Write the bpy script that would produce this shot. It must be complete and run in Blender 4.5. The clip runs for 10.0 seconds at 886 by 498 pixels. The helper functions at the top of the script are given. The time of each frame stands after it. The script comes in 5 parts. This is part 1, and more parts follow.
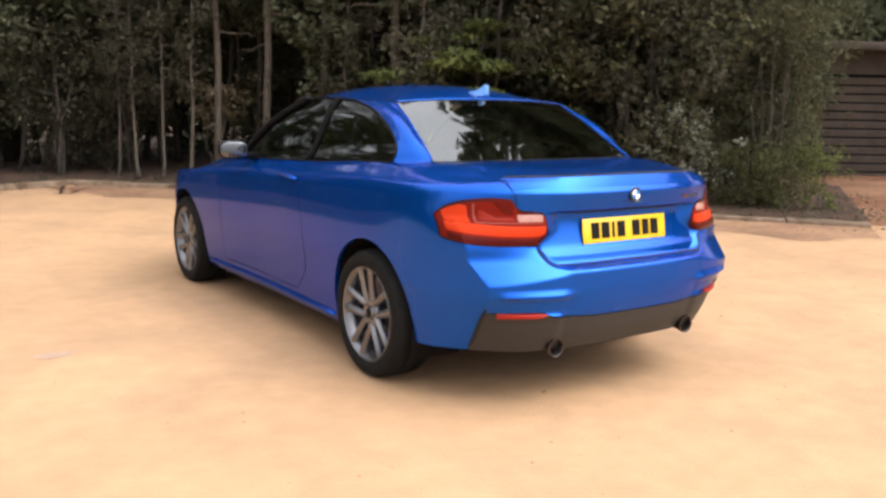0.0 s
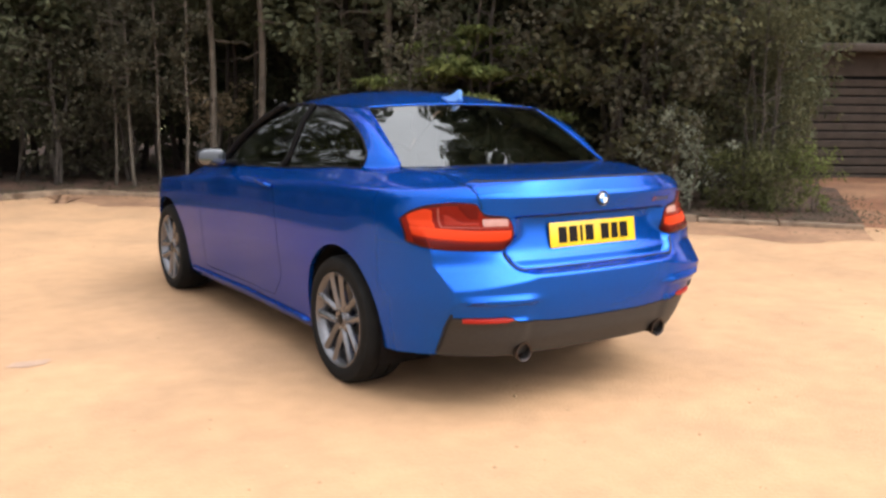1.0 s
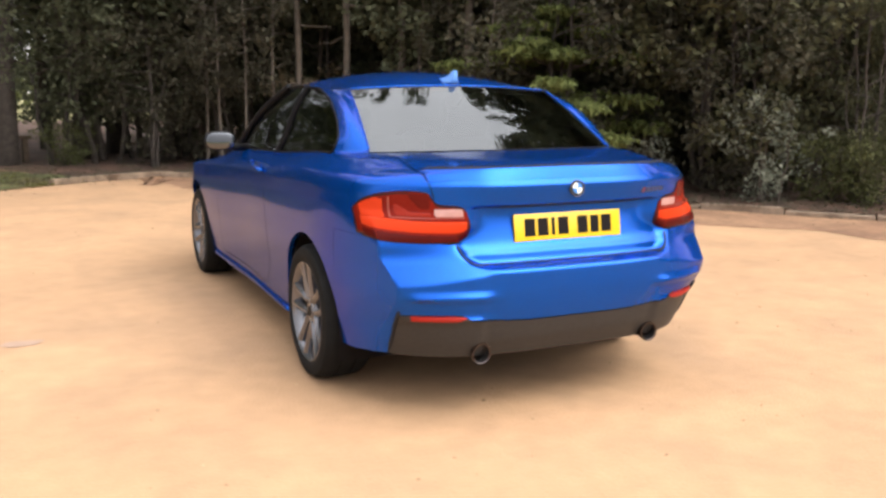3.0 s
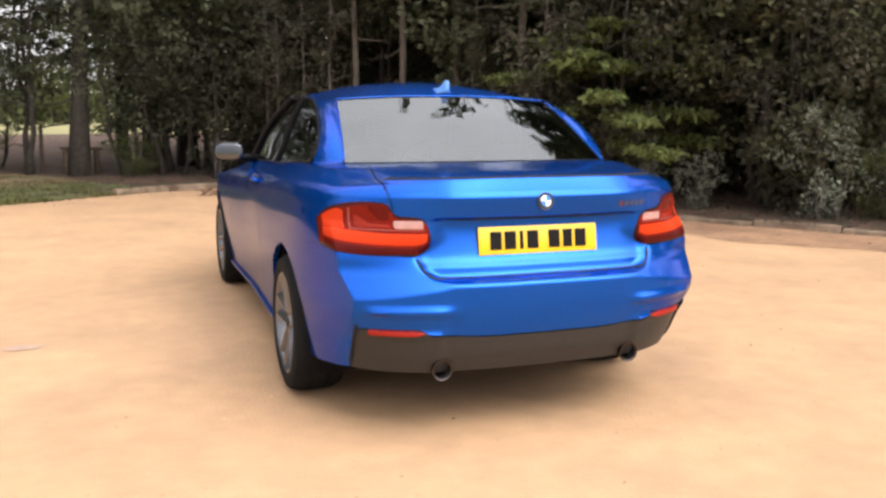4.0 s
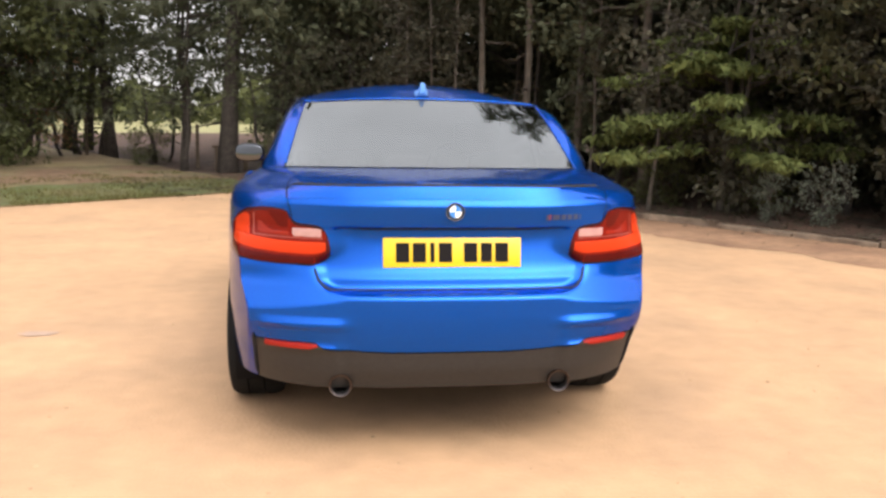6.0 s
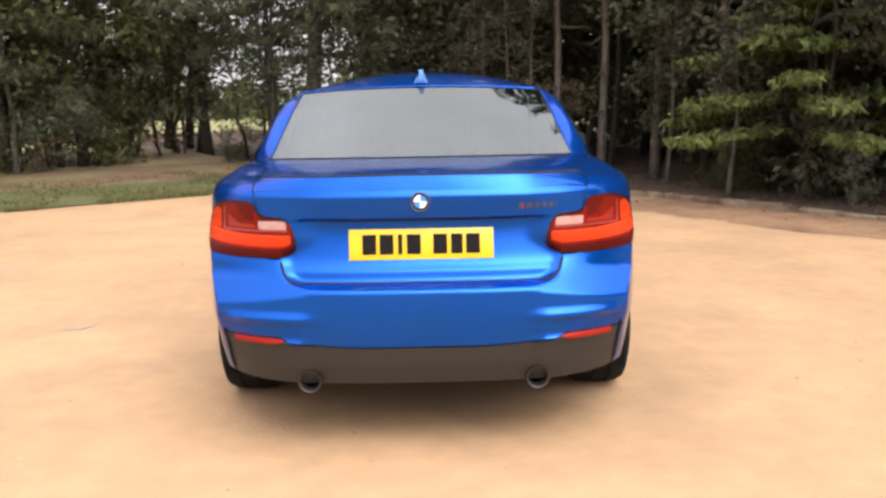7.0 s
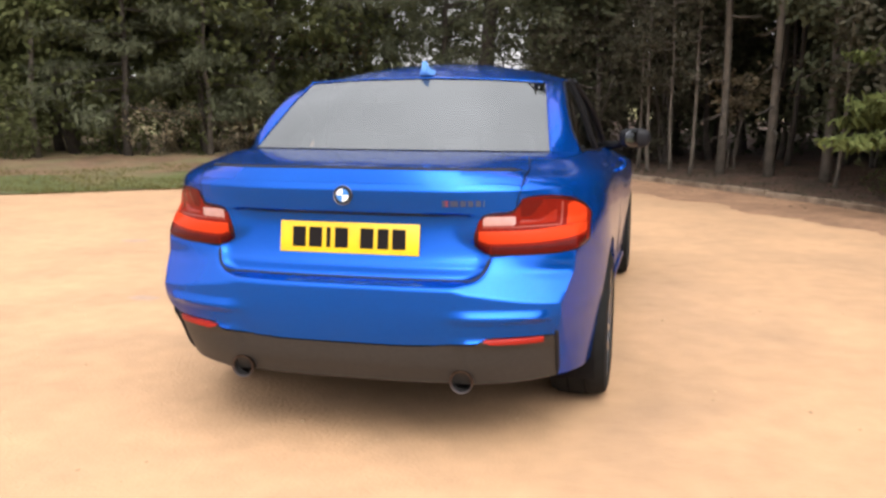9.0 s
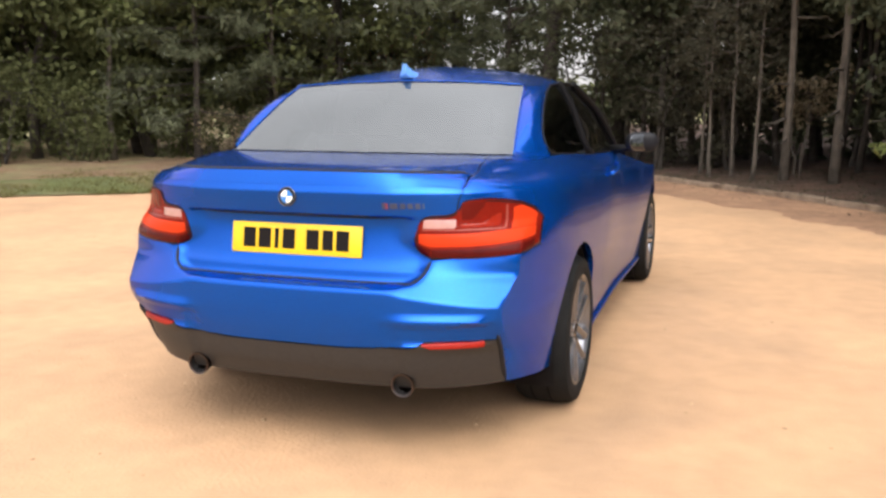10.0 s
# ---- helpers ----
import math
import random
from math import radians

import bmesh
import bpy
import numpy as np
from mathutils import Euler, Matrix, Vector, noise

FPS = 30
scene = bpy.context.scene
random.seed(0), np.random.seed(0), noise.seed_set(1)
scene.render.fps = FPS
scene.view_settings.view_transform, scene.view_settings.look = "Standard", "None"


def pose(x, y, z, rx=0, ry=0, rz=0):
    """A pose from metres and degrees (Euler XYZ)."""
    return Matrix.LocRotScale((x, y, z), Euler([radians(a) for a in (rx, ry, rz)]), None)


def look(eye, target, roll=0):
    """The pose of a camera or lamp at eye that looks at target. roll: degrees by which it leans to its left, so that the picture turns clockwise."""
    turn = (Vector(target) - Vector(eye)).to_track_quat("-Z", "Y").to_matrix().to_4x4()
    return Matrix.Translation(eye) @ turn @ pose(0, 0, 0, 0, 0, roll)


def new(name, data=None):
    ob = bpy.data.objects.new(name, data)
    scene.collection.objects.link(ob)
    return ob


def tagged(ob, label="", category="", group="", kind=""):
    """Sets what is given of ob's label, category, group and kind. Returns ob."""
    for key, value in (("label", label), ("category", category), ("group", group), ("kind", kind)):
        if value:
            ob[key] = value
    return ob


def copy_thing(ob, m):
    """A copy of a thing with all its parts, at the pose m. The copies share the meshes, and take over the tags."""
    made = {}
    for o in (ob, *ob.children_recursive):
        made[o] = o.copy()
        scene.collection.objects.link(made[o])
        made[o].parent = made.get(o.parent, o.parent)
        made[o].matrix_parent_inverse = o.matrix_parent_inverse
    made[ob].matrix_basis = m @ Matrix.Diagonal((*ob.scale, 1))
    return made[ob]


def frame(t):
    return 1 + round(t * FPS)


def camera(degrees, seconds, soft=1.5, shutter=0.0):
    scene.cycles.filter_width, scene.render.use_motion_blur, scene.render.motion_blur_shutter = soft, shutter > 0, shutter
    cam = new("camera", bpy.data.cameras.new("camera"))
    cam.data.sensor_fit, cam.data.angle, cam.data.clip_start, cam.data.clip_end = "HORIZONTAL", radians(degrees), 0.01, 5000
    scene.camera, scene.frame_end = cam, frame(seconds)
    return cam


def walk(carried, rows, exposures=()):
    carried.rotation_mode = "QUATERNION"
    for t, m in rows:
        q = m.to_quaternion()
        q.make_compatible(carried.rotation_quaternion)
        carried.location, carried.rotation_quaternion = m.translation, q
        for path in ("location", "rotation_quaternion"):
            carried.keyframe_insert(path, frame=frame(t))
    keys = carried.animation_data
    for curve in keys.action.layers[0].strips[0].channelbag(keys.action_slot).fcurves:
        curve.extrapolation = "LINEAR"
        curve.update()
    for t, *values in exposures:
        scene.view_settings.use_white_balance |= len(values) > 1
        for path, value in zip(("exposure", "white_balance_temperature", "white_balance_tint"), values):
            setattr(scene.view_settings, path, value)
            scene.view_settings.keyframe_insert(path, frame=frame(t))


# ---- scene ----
cam = camera(52.9, 10.0, soft=2.8)
PATH = [
    (0, (-2.954, -3.698, 1.341), (-1.842, -2.068, 1.014), 1.0),
    (0.5, (-2.927, -3.732, 1.339), (-1.812, -2.103, 1.019), 0.6),
    (1, (-2.805, -3.796, 1.337), (-1.706, -2.155, 1.024), 0.4),
    (1.5, (-2.686, -3.859, 1.329), (-1.616, -2.2, 1.008), 0.9),
    (2, (-2.517, -3.872, 1.301), (-1.482, -2.193, 0.973), 0.5),
    (2.5, (-2.295, -3.891, 1.323), (-1.36, -2.156, 0.983), 0.0),
    (3.8, (-1.658, -3.993, 1.319), (-0.937, -2.156, 0.994), 0.7),
    (4, (-1.569, -4.022, 1.306), (-0.892, -2.167, 0.99), 0.4),
    (4.5, (-1.298, -4.051, 1.314), (-0.741, -2.16, 0.976), 0.6),
    (5, (-1.023, -4.091, 1.317), (-0.568, -2.168, 1.009), 0.3),
    (5.5, (-0.728, -4.089, 1.325), (-0.38, -2.147, 1.003), -0.2),
    (5.7, (-0.627, -4.093, 1.318), (-0.312, -2.142, 1.01), 0.3),
    (6.8, (-0.072, -4.015, 1.316), (0.018, -2.046, 0.973), -0.1),
    (7, (0.044, -4.002, 1.301), (0.065, -2.03, 0.967), -1.0),
    (7.5, (0.299, -3.959, 1.29), (0.196, -1.994, 0.931), -0.9),
    (8, (0.543, -3.875, 1.282), (0.313, -1.918, 0.939), -1.4),
    (8.5, (0.78, -3.831, 1.288), (0.47, -1.883, 0.955), -1.6),
    (9, (1.057, -3.804, 1.299), (0.597, -1.889, 0.95), -0.1),
    (9.5, (1.272, -3.704, 1.285), (0.749, -1.801, 0.963), -0.1),
    (10, (1.537, -3.648, 1.288), (0.889, -1.786, 0.95), -0.2),
]
walk(cam, [(t, look(eye, target, roll)) for t, eye, target, roll in PATH])

# ---- world, sun, exposure ----
SUN_AZ, SUN_EL = radians(148), radians(46)     # compass bearing from +y towards +x, height
world = bpy.data.worlds.new("sky_world")
scene.world = world
world.use_nodes = True
wn, wl = world.node_tree.nodes, world.node_tree.links
wn.clear()
sky = wn.new("ShaderNodeTexSky")
sky.sky_type = "NISHITA"
sky.sun_disc = False
sky.sun_elevation, sky.sun_rotation = SUN_EL, SUN_AZ
sky.dust_density, sky.air_density = 4.0, 1.0
cloud_hsv = wn.new("ShaderNodeHueSaturation")
cloud_hsv.inputs["Saturation"].default_value = 0.5
wco = wn.new("ShaderNodeTexCoord")
wnoise = wn.new("ShaderNodeTexNoise")
wnoise.inputs["Scale"].default_value, wnoise.inputs["Detail"].default_value = 2.4, 5
wramp = wn.new("ShaderNodeMapRange")
wramp.inputs["From Min"].default_value, wramp.inputs["From Max"].default_value = 0.3, 0.7
wramp.inputs["To Min"].default_value, wramp.inputs["To Max"].default_value = 0.85, 1.25
wmul = wn.new("ShaderNodeVectorMath")
wmul.operation = "SCALE"
# cloudy sky: brightest overhead
wsep = wn.new("ShaderNodeSeparateXYZ")
wzen = wn.new("ShaderNodeMapRange")
wzen.inputs["To Min"].default_value, wzen.inputs["To Max"].default_value = 1.1, 2.8
wmul2 = wn.new("ShaderNodeMath")
wmul2.operation = "MULTIPLY"
wbg = wn.new("ShaderNodeBackground")
wbg.inputs["Strength"].default_value = 0.0905
wout = wn.new("ShaderNodeOutputWorld")
wcloud = wn.new("ShaderNodeMix")
wcloud.data_type = "RGBA"
wcloud.inputs[0].default_value = 0.8
wcloud.inputs[7].default_value = (10.2, 9.6, 9.8, 1)
# broad glow of the veiled sun in the cloud
wsun = wn.new("ShaderNodeVectorMath")
wsun.operation = "DOT_PRODUCT"
wsun.inputs[1].default_value = (math.sin(SUN_AZ) * math.cos(SUN_EL), math.cos(SUN_AZ) * math.cos(SUN_EL), math.sin(SUN_EL))
wclip = wn.new("ShaderNodeMath")
wclip.operation = "MAXIMUM"
wclip.inputs[1].default_value = 0.0
wpow = wn.new("ShaderNodeMath")
wpow.operation = "POWER"
wpow.inputs[1].default_value = 5.0
wglow = wn.new("ShaderNodeMath")
wglow.operation = "MULTIPLY_ADD"
wglow.inputs[1].default_value, wglow.inputs[2].default_value = 1.9, 1.0
wmul3 = wn.new("ShaderNodeMath")
wmul3.operation = "MULTIPLY"
wl.new(wco.outputs["Generated"], wsun.inputs[0])
wl.new(wsun.outputs["Value"], wclip.inputs[0])
wl.new(wclip.outputs[0], wpow.inputs[0])
wl.new(wpow.outputs[0], wglow.inputs[0])
wl.new(sky.outputs[0], wcloud.inputs[6])
wl.new(wcloud.outputs[2], cloud_hsv.inputs["Color"])
wl.new(wco.outputs["Generated"], wnoise.inputs["Vector"])
wl.new(wnoise.outputs[0], wramp.inputs["Value"])
wl.new(cloud_hsv.outputs[0], wmul.inputs[0])
wl.new(wco.outputs["Generated"], wsep.inputs[0])
wl.new(wsep.outputs["Z"], wzen.inputs["Value"])
wl.new(wzen.outputs[0], wmul2.inputs[0])
wl.new(wramp.outputs[0], wmul2.inputs[1])
wl.new(wmul2.outputs[0], wmul3.inputs[0])
wl.new(wglow.outputs[0], wmul3.inputs[1])
wl.new(wmul3.outputs[0], wmul.inputs["Scale"])
wl.new(wmul.outputs[0], wbg.inputs["Color"])
wl.new(wbg.outputs[0], wout.inputs["Surface"])

sun_data = bpy.data.lights.new("sun", "SUN")
sun_data.energy, sun_data.angle, sun_data.color = 1.0, radians(50), (1.0, 0.94, 0.84)
sun = new("sun", sun_data)
sun_dir = Vector((math.sin(SUN_AZ) * math.cos(SUN_EL), math.cos(SUN_AZ) * math.cos(SUN_EL), math.sin(SUN_EL)))
sun.matrix_world = look(tuple(sun_dir * 30), (0, 0, 0))
scene.view_settings.exposure = 0.08

# ---- materials ----
def mat(name, base, rough=0.5, metal=0.0, coat=0.0, vary=None, bump=None, spec=0.5, trans=0.0, ior=1.45, coat_rough=0.03,
        second=None, object_random=0.0, island=0.0, fine=None):
    """vary: (scale, amount) brightness noise; fine: the same, finer; second: (colour, scale, low, high) patches; bump: (scale, strength, distance)."""
    m = bpy.data.materials.new(name)
    m.use_nodes = True
    n, l = m.node_tree.nodes, m.node_tree.links
    b = n["Principled BSDF"]
    b.inputs["Base Color"].default_value = (*base, 1)
    b.inputs["Roughness"].default_value = rough
    b.inputs["Metallic"].default_value = metal
    b.inputs["Specular IOR Level"].default_value = spec
    b.inputs["Transmission Weight"].default_value = trans
    b.inputs["IOR"].default_value = ior
    b.inputs["Coat Weight"].default_value = coat
    b.inputs["Coat Roughness"].default_value = coat_rough
    geo = n.new("ShaderNodeNewGeometry")
    col = None
    if second:
        no = n.new("ShaderNodeTexNoise")
        no.inputs["Scale"].default_value, no.inputs["Detail"].default_value = second[1], 6
        l.new(geo.outputs["Position"], no.inputs["Vector"])
        mr = n.new("ShaderNodeMapRange")
        mr.inputs["From Min"].default_value, mr.inputs["From Max"].default_value = second[2], second[3]
        l.new(no.outputs[0], mr.inputs["Value"])
        mix = n.new("ShaderNodeMix")
        mix.data_type = "RGBA"
        mix.inputs[6].default_value, mix.inputs[7].default_value = (*base, 1), (*second[0], 1)
        l.new(mr.outputs[0], mix.inputs[0])
        col = mix.outputs[2]
    if vary or object_random or island:
        hsv = n.new("ShaderNodeHueSaturation")
        if col:
            l.new(col, hsv.inputs["Color"])
        else:
            hsv.inputs["Color"].default_value = (*base, 1)
        if vary:
            no = n.new("ShaderNodeTexNoise")
            no.inputs["Scale"].default_value, no.inputs["Detail"].default_value = vary[0], 8
            l.new(geo.outputs["Position"], no.inputs["Vector"])
            src, amount = no.outputs[0], vary[1]
        elif island:
            src, amount = geo.outputs["Random Per Island"], island
        else:
            oi = n.new("ShaderNodeObjectInfo")
            src, amount = oi.outputs["Random"], object_random
        mr = n.new("ShaderNodeMapRange")
        mr.inputs["From Min"].default_value, mr.inputs["From Max"].default_value = (0.25, 0.75) if vary else (0, 1)
        mr.inputs["To Min"].default_value, mr.inputs["To Max"].default_value = 1 - amount, 1 + amount
        l.new(src, mr.inputs["Value"])
        l.new(mr.outputs[0], hsv.inputs["Value"])
        col = hsv.outputs[0]
    if fine:
        no = n.new("ShaderNodeTexNoise")
        no.inputs["Scale"].default_value, no.inputs["Detail"].default_value = fine[0], 5
        l.new(geo.outputs["Position"], no.inputs["Vector"])
        mr = n.new("ShaderNodeMapRange")
        mr.inputs["From Min"].default_value, mr.inputs["From Max"].default_value = 0.3, 0.7
        mr.inputs["To Min"].default_value, mr.inputs["To Max"].default_value = 1 - fine[1], 1 + fine[1]
        l.new(no.outputs[0], mr.inputs["Value"])
        grain = n.new("ShaderNodeHueSaturation")
        l.new(col, grain.inputs["Color"])
        l.new(mr.outputs[0], grain.inputs["Value"])
        col = grain.outputs[0]
    if col:
        l.new(col, b.inputs["Base Color"])
    if bump:
        no = n.new("ShaderNodeTexNoise")
        no.inputs["Scale"].default_value, no.inputs["Detail"].default_value = bump[0], 6
        l.new(geo.outputs["Position"], no.inputs["Vector"])
        bp = n.new("ShaderNodeBump")
        bp.inputs["Strength"].default_value, bp.inputs["Distance"].default_value = bump[1], bump[2]
        l.new(no.outputs[0], bp.inputs["Height"])
        l.new(bp.outputs[0], b.inputs["Normal"])
    return m


M_PAINT = mat("blue_metallic_paint", (0.002, 0.076, 0.43), 0.16, 0.68, 0.50, vary=(900, 0.10), coat_rough=0.01)
M_PAINT.node_tree.nodes["Principled BSDF"].inputs["Specular Tint"].default_value = (0.02, 0.06, 0.24, 1)
M_PAINT.node_tree.nodes["Principled BSDF"].inputs["Coat IOR"].default_value = 1.40
M_BADGE_GREY = mat("dull_grey_lettering", (0.055, 0.062, 0.10), 0.45, 0.3)
# black of the open seams, and of the painted shade lines on the boot
M_GAP_SHADE = mat("seam_and_shade_black", (0.006, 0.006, 0.008), 0.8)
M_TRIM = mat("gloss_black_trim", (0.006, 0.006, 0.007), 0.55, spec=0.15)
M_PLASTIC = mat("dark_grey_bumper_plastic", (0.028, 0.026, 0.025), 0.5, spec=0.35, vary=(60, 0.15), bump=(400, 0.15, 0.001))
M_RUBBER = mat("tyre_rubber", (0.008, 0.008, 0.008), 0.85, spec=0.2, vary=(18, 0.3), bump=(120, 0.3, 0.002))
M_RIM = mat("ferric_grey_alloy", (0.165, 0.168, 0.185), 0.27, 0.8, 0.3, vary=(14, 0.15))
M_DISC = mat("brake_steel", (0.20, 0.19, 0.18), 0.45, 0.9, vary=(25, 0.3))
M_CALIPER = mat("blue_caliper", (0.015, 0.06, 0.35), 0.35, coat=0.5)
M_EXHAUST = mat("dark_chrome_pipe", (0.085, 0.070, 0.068), 0.28, 1.0, vary=(30, 0.25))
M_SOOT = mat("soot", (0.006, 0.005, 0.005), 0.95)
M_LENS = mat("red_lens", (0.14, 0.008, 0.004), 0.25, coat=0.0, spec=0.12, vary=(25, 0.15))
M_LENS_DARK = mat("deep_red_lens", (0.060, 0.004, 0.003), 0.25, coat=0.0, spec=0.12, vary=(25, 0.15))
# unlit bars: their vivid look is all in the base colour
M_LENS_BAR = mat("bright_red_light_bar", (0.47, 0.036, 0.008), 0.3, coat=0.0, spec=0.1)
M_LENS_MID = mat("mid_red_lens", (0.21, 0.014, 0.006), 0.2, coat=0.0, spec=0.25)
M_LENS_WHITE = mat("clear_pink_lens", (0.40, 0.22, 0.20), 0.12, coat=1.0, vary=(40, 0.12))
M_LENS_DUSK = mat("dusky_red_lens", (0.088, 0.006, 0.004), 0.25, spec=0.12)
M_LENS_EDGE = mat("dark_lamp_rim", (0.020, 0.004, 0.004), 0.3, spec=0.2)
M_LENS_PINK = mat("pink_lamp_divider", (0.25, 0.055, 0.040), 0.2, spec=0.4)
M_REFLECTOR = mat("red_reflector", (0.26, 0.013, 0.007), 0.35, spec=0.2)
M_PLATE = mat("yellow_plate", (0.68, 0.45, 0.008), 0.32, coat=0.4, vary=(14, 0.05))
M_INK = mat("plate_ink", (0.010, 0.008, 0.008), 0.6, spec=0.1)
M_WHITE = mat("badge_white", (0.82, 0.82, 0.80), 0.2, coat=0.8)
M_BADGE_BLUE = mat("badge_blue", (0.035, 0.17, 0.50), 0.2, coat=0.8)
# paler than the body paint: sky reflected on the fin is painted in
M_FIN = mat("sky_paled_blue_aerial", (0.11, 0.27, 0.62), 0.35, spec=0.5, vary=(30, 0.08))
M_BADGE_RED = mat("badge_red", (0.22, 0.04, 0.05), 0.4)
M_INTERIOR = mat("black_upholstery", (0.015, 0.014, 0.013), 0.7, vary=(20, 0.3))
M_UNDER = mat("underbody_black", (0.008, 0.007, 0.007), 0.9, spec=0.1, vary=(10, 0.4))


def glass(name, tint, ior, rough=0.0):
    m = bpy.data.materials.new(name)
    m.use_nodes = True
    n, l = m.node_tree.nodes, m.node_tree.links
    n.clear()
    out = n.new("ShaderNodeOutputMaterial")
    tr = n.new("ShaderNodeBsdfTransparent")
    tr.inputs[0].default_value = (*tint, 1)
    gl = n.new("ShaderNodeBsdfGlossy")
    gl.inputs["Roughness"].default_value = rough
    gl.inputs["Color"].default_value = (0.92, 0.97, 1.0, 1)
    fr = n.new("ShaderNodeFresnel")
    fr.inputs["IOR"].default_value = ior
    mx = n.new("ShaderNodeMixShader")
    l.new(fr.outputs[0], mx.inputs[0])
    l.new(tr.outputs[0], mx.inputs[1])
    l.new(gl.outputs[0], mx.inputs[2])
    l.new(mx.outputs[0], out.inputs[0])
    return m


M_GLASS = glass("tinted_rear_glass", (0.30, 0.31, 0.31), 2.35)
M_GLASS_SIDE = glass("side_glass", (0.28, 0.29, 0.29), 1.8)
M_CAP = mat("ferric_grey_cap", (0.010, 0.010, 0.012), 0.4, spec=0.15)
M_MIRROR = mat("mirror_silver", (0.13, 0.138, 0.152), 0.03, 1.0)

M_SAND = mat("sandy_gravel", (0.408, 0.252, 0.140), 0.92, vary=(0.55, 0.10), second=((0.325, 0.205, 0.118), 1.3, 0.42, 0.72), bump=(55, 0.5, 0.012), fine=(7, 0.07))
M_STAIN = mat("damp_sand", (0.335, 0.232, 0.172), 0.92, vary=(14, 0.12), bump=(55, 0.4, 0.01))
M_STONE = mat("gravel_stone", (0.35, 0.235, 0.135), 0.9, island=0.25)
M_DIRT = mat("bark_mulch_soil", (0.085, 0.045, 0.028), 0.95, vary=(4, 0.35), second=((0.05, 0.03, 0.02), 2.5, 0.4, 0.65), bump=(25, 0.8, 0.03))
M_REDDIRT = mat("red_brown_soil", (0.185, 0.084, 0.043), 0.95, vary=(3, 0.25), second=((0.25, 0.135, 0.075), 0.9, 0.45, 0.72), bump=(30, 0.6, 0.02), fine=(12, 0.12))
M_WASH = mat("washed_brown_soil", (0.275, 0.160, 0.092), 0.95, vary=(3, 0.2), second=((0.200, 0.110, 0.064), 1.6, 0.42, 0.66), bump=(40, 0.6, 0.01), fine=(12, 0.12))
M_TURF = mat("worn_turf", (0.070, 0.082, 0.024), 0.95, vary=(3, 0.25), second=((0.13, 0.095, 0.045), 0.8, 0.48, 0.70), bump=(40, 0.6, 0.02))
M_LITTER = mat("dry_grass_litter", (0.138, 0.084, 0.048), 0.95, vary=(2.5, 0.25), second=((0.130, 0.108, 0.050), 0.9, 0.45, 0.62), bump=(30, 0.7, 0.03), fine=(14, 0.2))
M_TAN = mat("tan_field_soil", (0.250, 0.180, 0.100), 0.95, vary=(1.2, 0.2), second=((0.20, 0.165, 0.075), 0.6, 0.45, 0.65), bump=(20, 0.6, 0.03), fine=(9, 0.15))
M_FIELD = mat("pale_field_grass", (0.20, 0.185, 0.08), 0.95, vary=(0.6, 0.2))
M_GRASS = mat("grass_blades", (0.118, 0.108, 0.038), 0.9, spec=0.12, island=0.4)
M_KERB = mat("weathered_concrete_edging", (0.215, 0.158, 0.112), 0.9, vary=(7, 0.35), second=((0.085, 0.055, 0.035), 3.0, 0.5, 0.7), bump=(60, 0.4, 0.006))
M_BARK = mat("grey_brown_bark", (0.052, 0.043, 0.036), 0.95, vary=(14, 0.4), bump=(35, 0.9, 0.02))
M_BARK_PALE = mat("pale_birch_bark", (0.092, 0.077, 0.062), 0.9, vary=(10, 0.35), bump=(35, 0.7, 0.015))
M_LEAF_DARK = mat("dark_conifer_foliage", (0.094, 0.102, 0.062), 0.9, spec=0.12, island=0.22)
M_LEAF = mat("green_leaf", (0.096, 0.104, 0.044), 0.9, spec=0.12, island=0.25)
M_LEAF_OLIVE = mat("olive_leaf", (0.085, 0.084, 0.045), 0.9, spec=0.12, island=0.3)
M_LEAF_LIGHT = mat("light_green_leaf", (0.132, 0.155, 0.054), 0.9, spec=0.12, island=0.45)
M_LEAF_GREY = mat("grey_green_leaf", (0.172, 0.182, 0.140), 0.9, spec=0.12, island=0.4)
M_LEAF_TAN = mat("pale_tan_leaf", (0.260, 0.215, 0.140), 0.9, spec=0.12, island=0.35)
M_LEAF_RUST = mat("rust_brown_leaf", (0.190, 0.115, 0.065), 0.9, spec=0.12, island=0.35)
M_LEAF_DRY = mat("brown_dry_leaf", (0.080, 0.075, 0.052), 0.9, spec=0.12, island=0.3)
M_WOOD = mat("weathered_boards", (0.075, 0.060, 0.050), 0.85, vary=(5, 0.25), bump=(50, 0.5, 0.006), object_random=0.0)
M_POST = mat("fence_timber", (0.09, 0.065, 0.045), 0.9, vary=(12, 0.3))

# light shows through leaves and blades
for m in (M_LEAF_DARK, M_LEAF, M_LEAF_OLIVE, M_LEAF_LIGHT, M_LEAF_GREY, M_LEAF_DRY, M_LEAF_TAN, M_LEAF_RUST, M_GRASS):
    n, l = m.node_tree.nodes, m.node_tree.links
    b = n["Principled BSDF"]
    thin = n.new("ShaderNodeBsdfTranslucent")
    l.new(b.inputs["Base Color"].links[0].from_socket, thin.inputs["Color"])
    half = n.new("ShaderNodeMixShader")
    half.inputs[0].default_value = 0.4
    l.new(b.outputs[0], half.inputs[1])
    l.new(thin.outputs[0], half.inputs[2])
    l.new(half.outputs[0], n["Material Output"].inputs["Surface"])

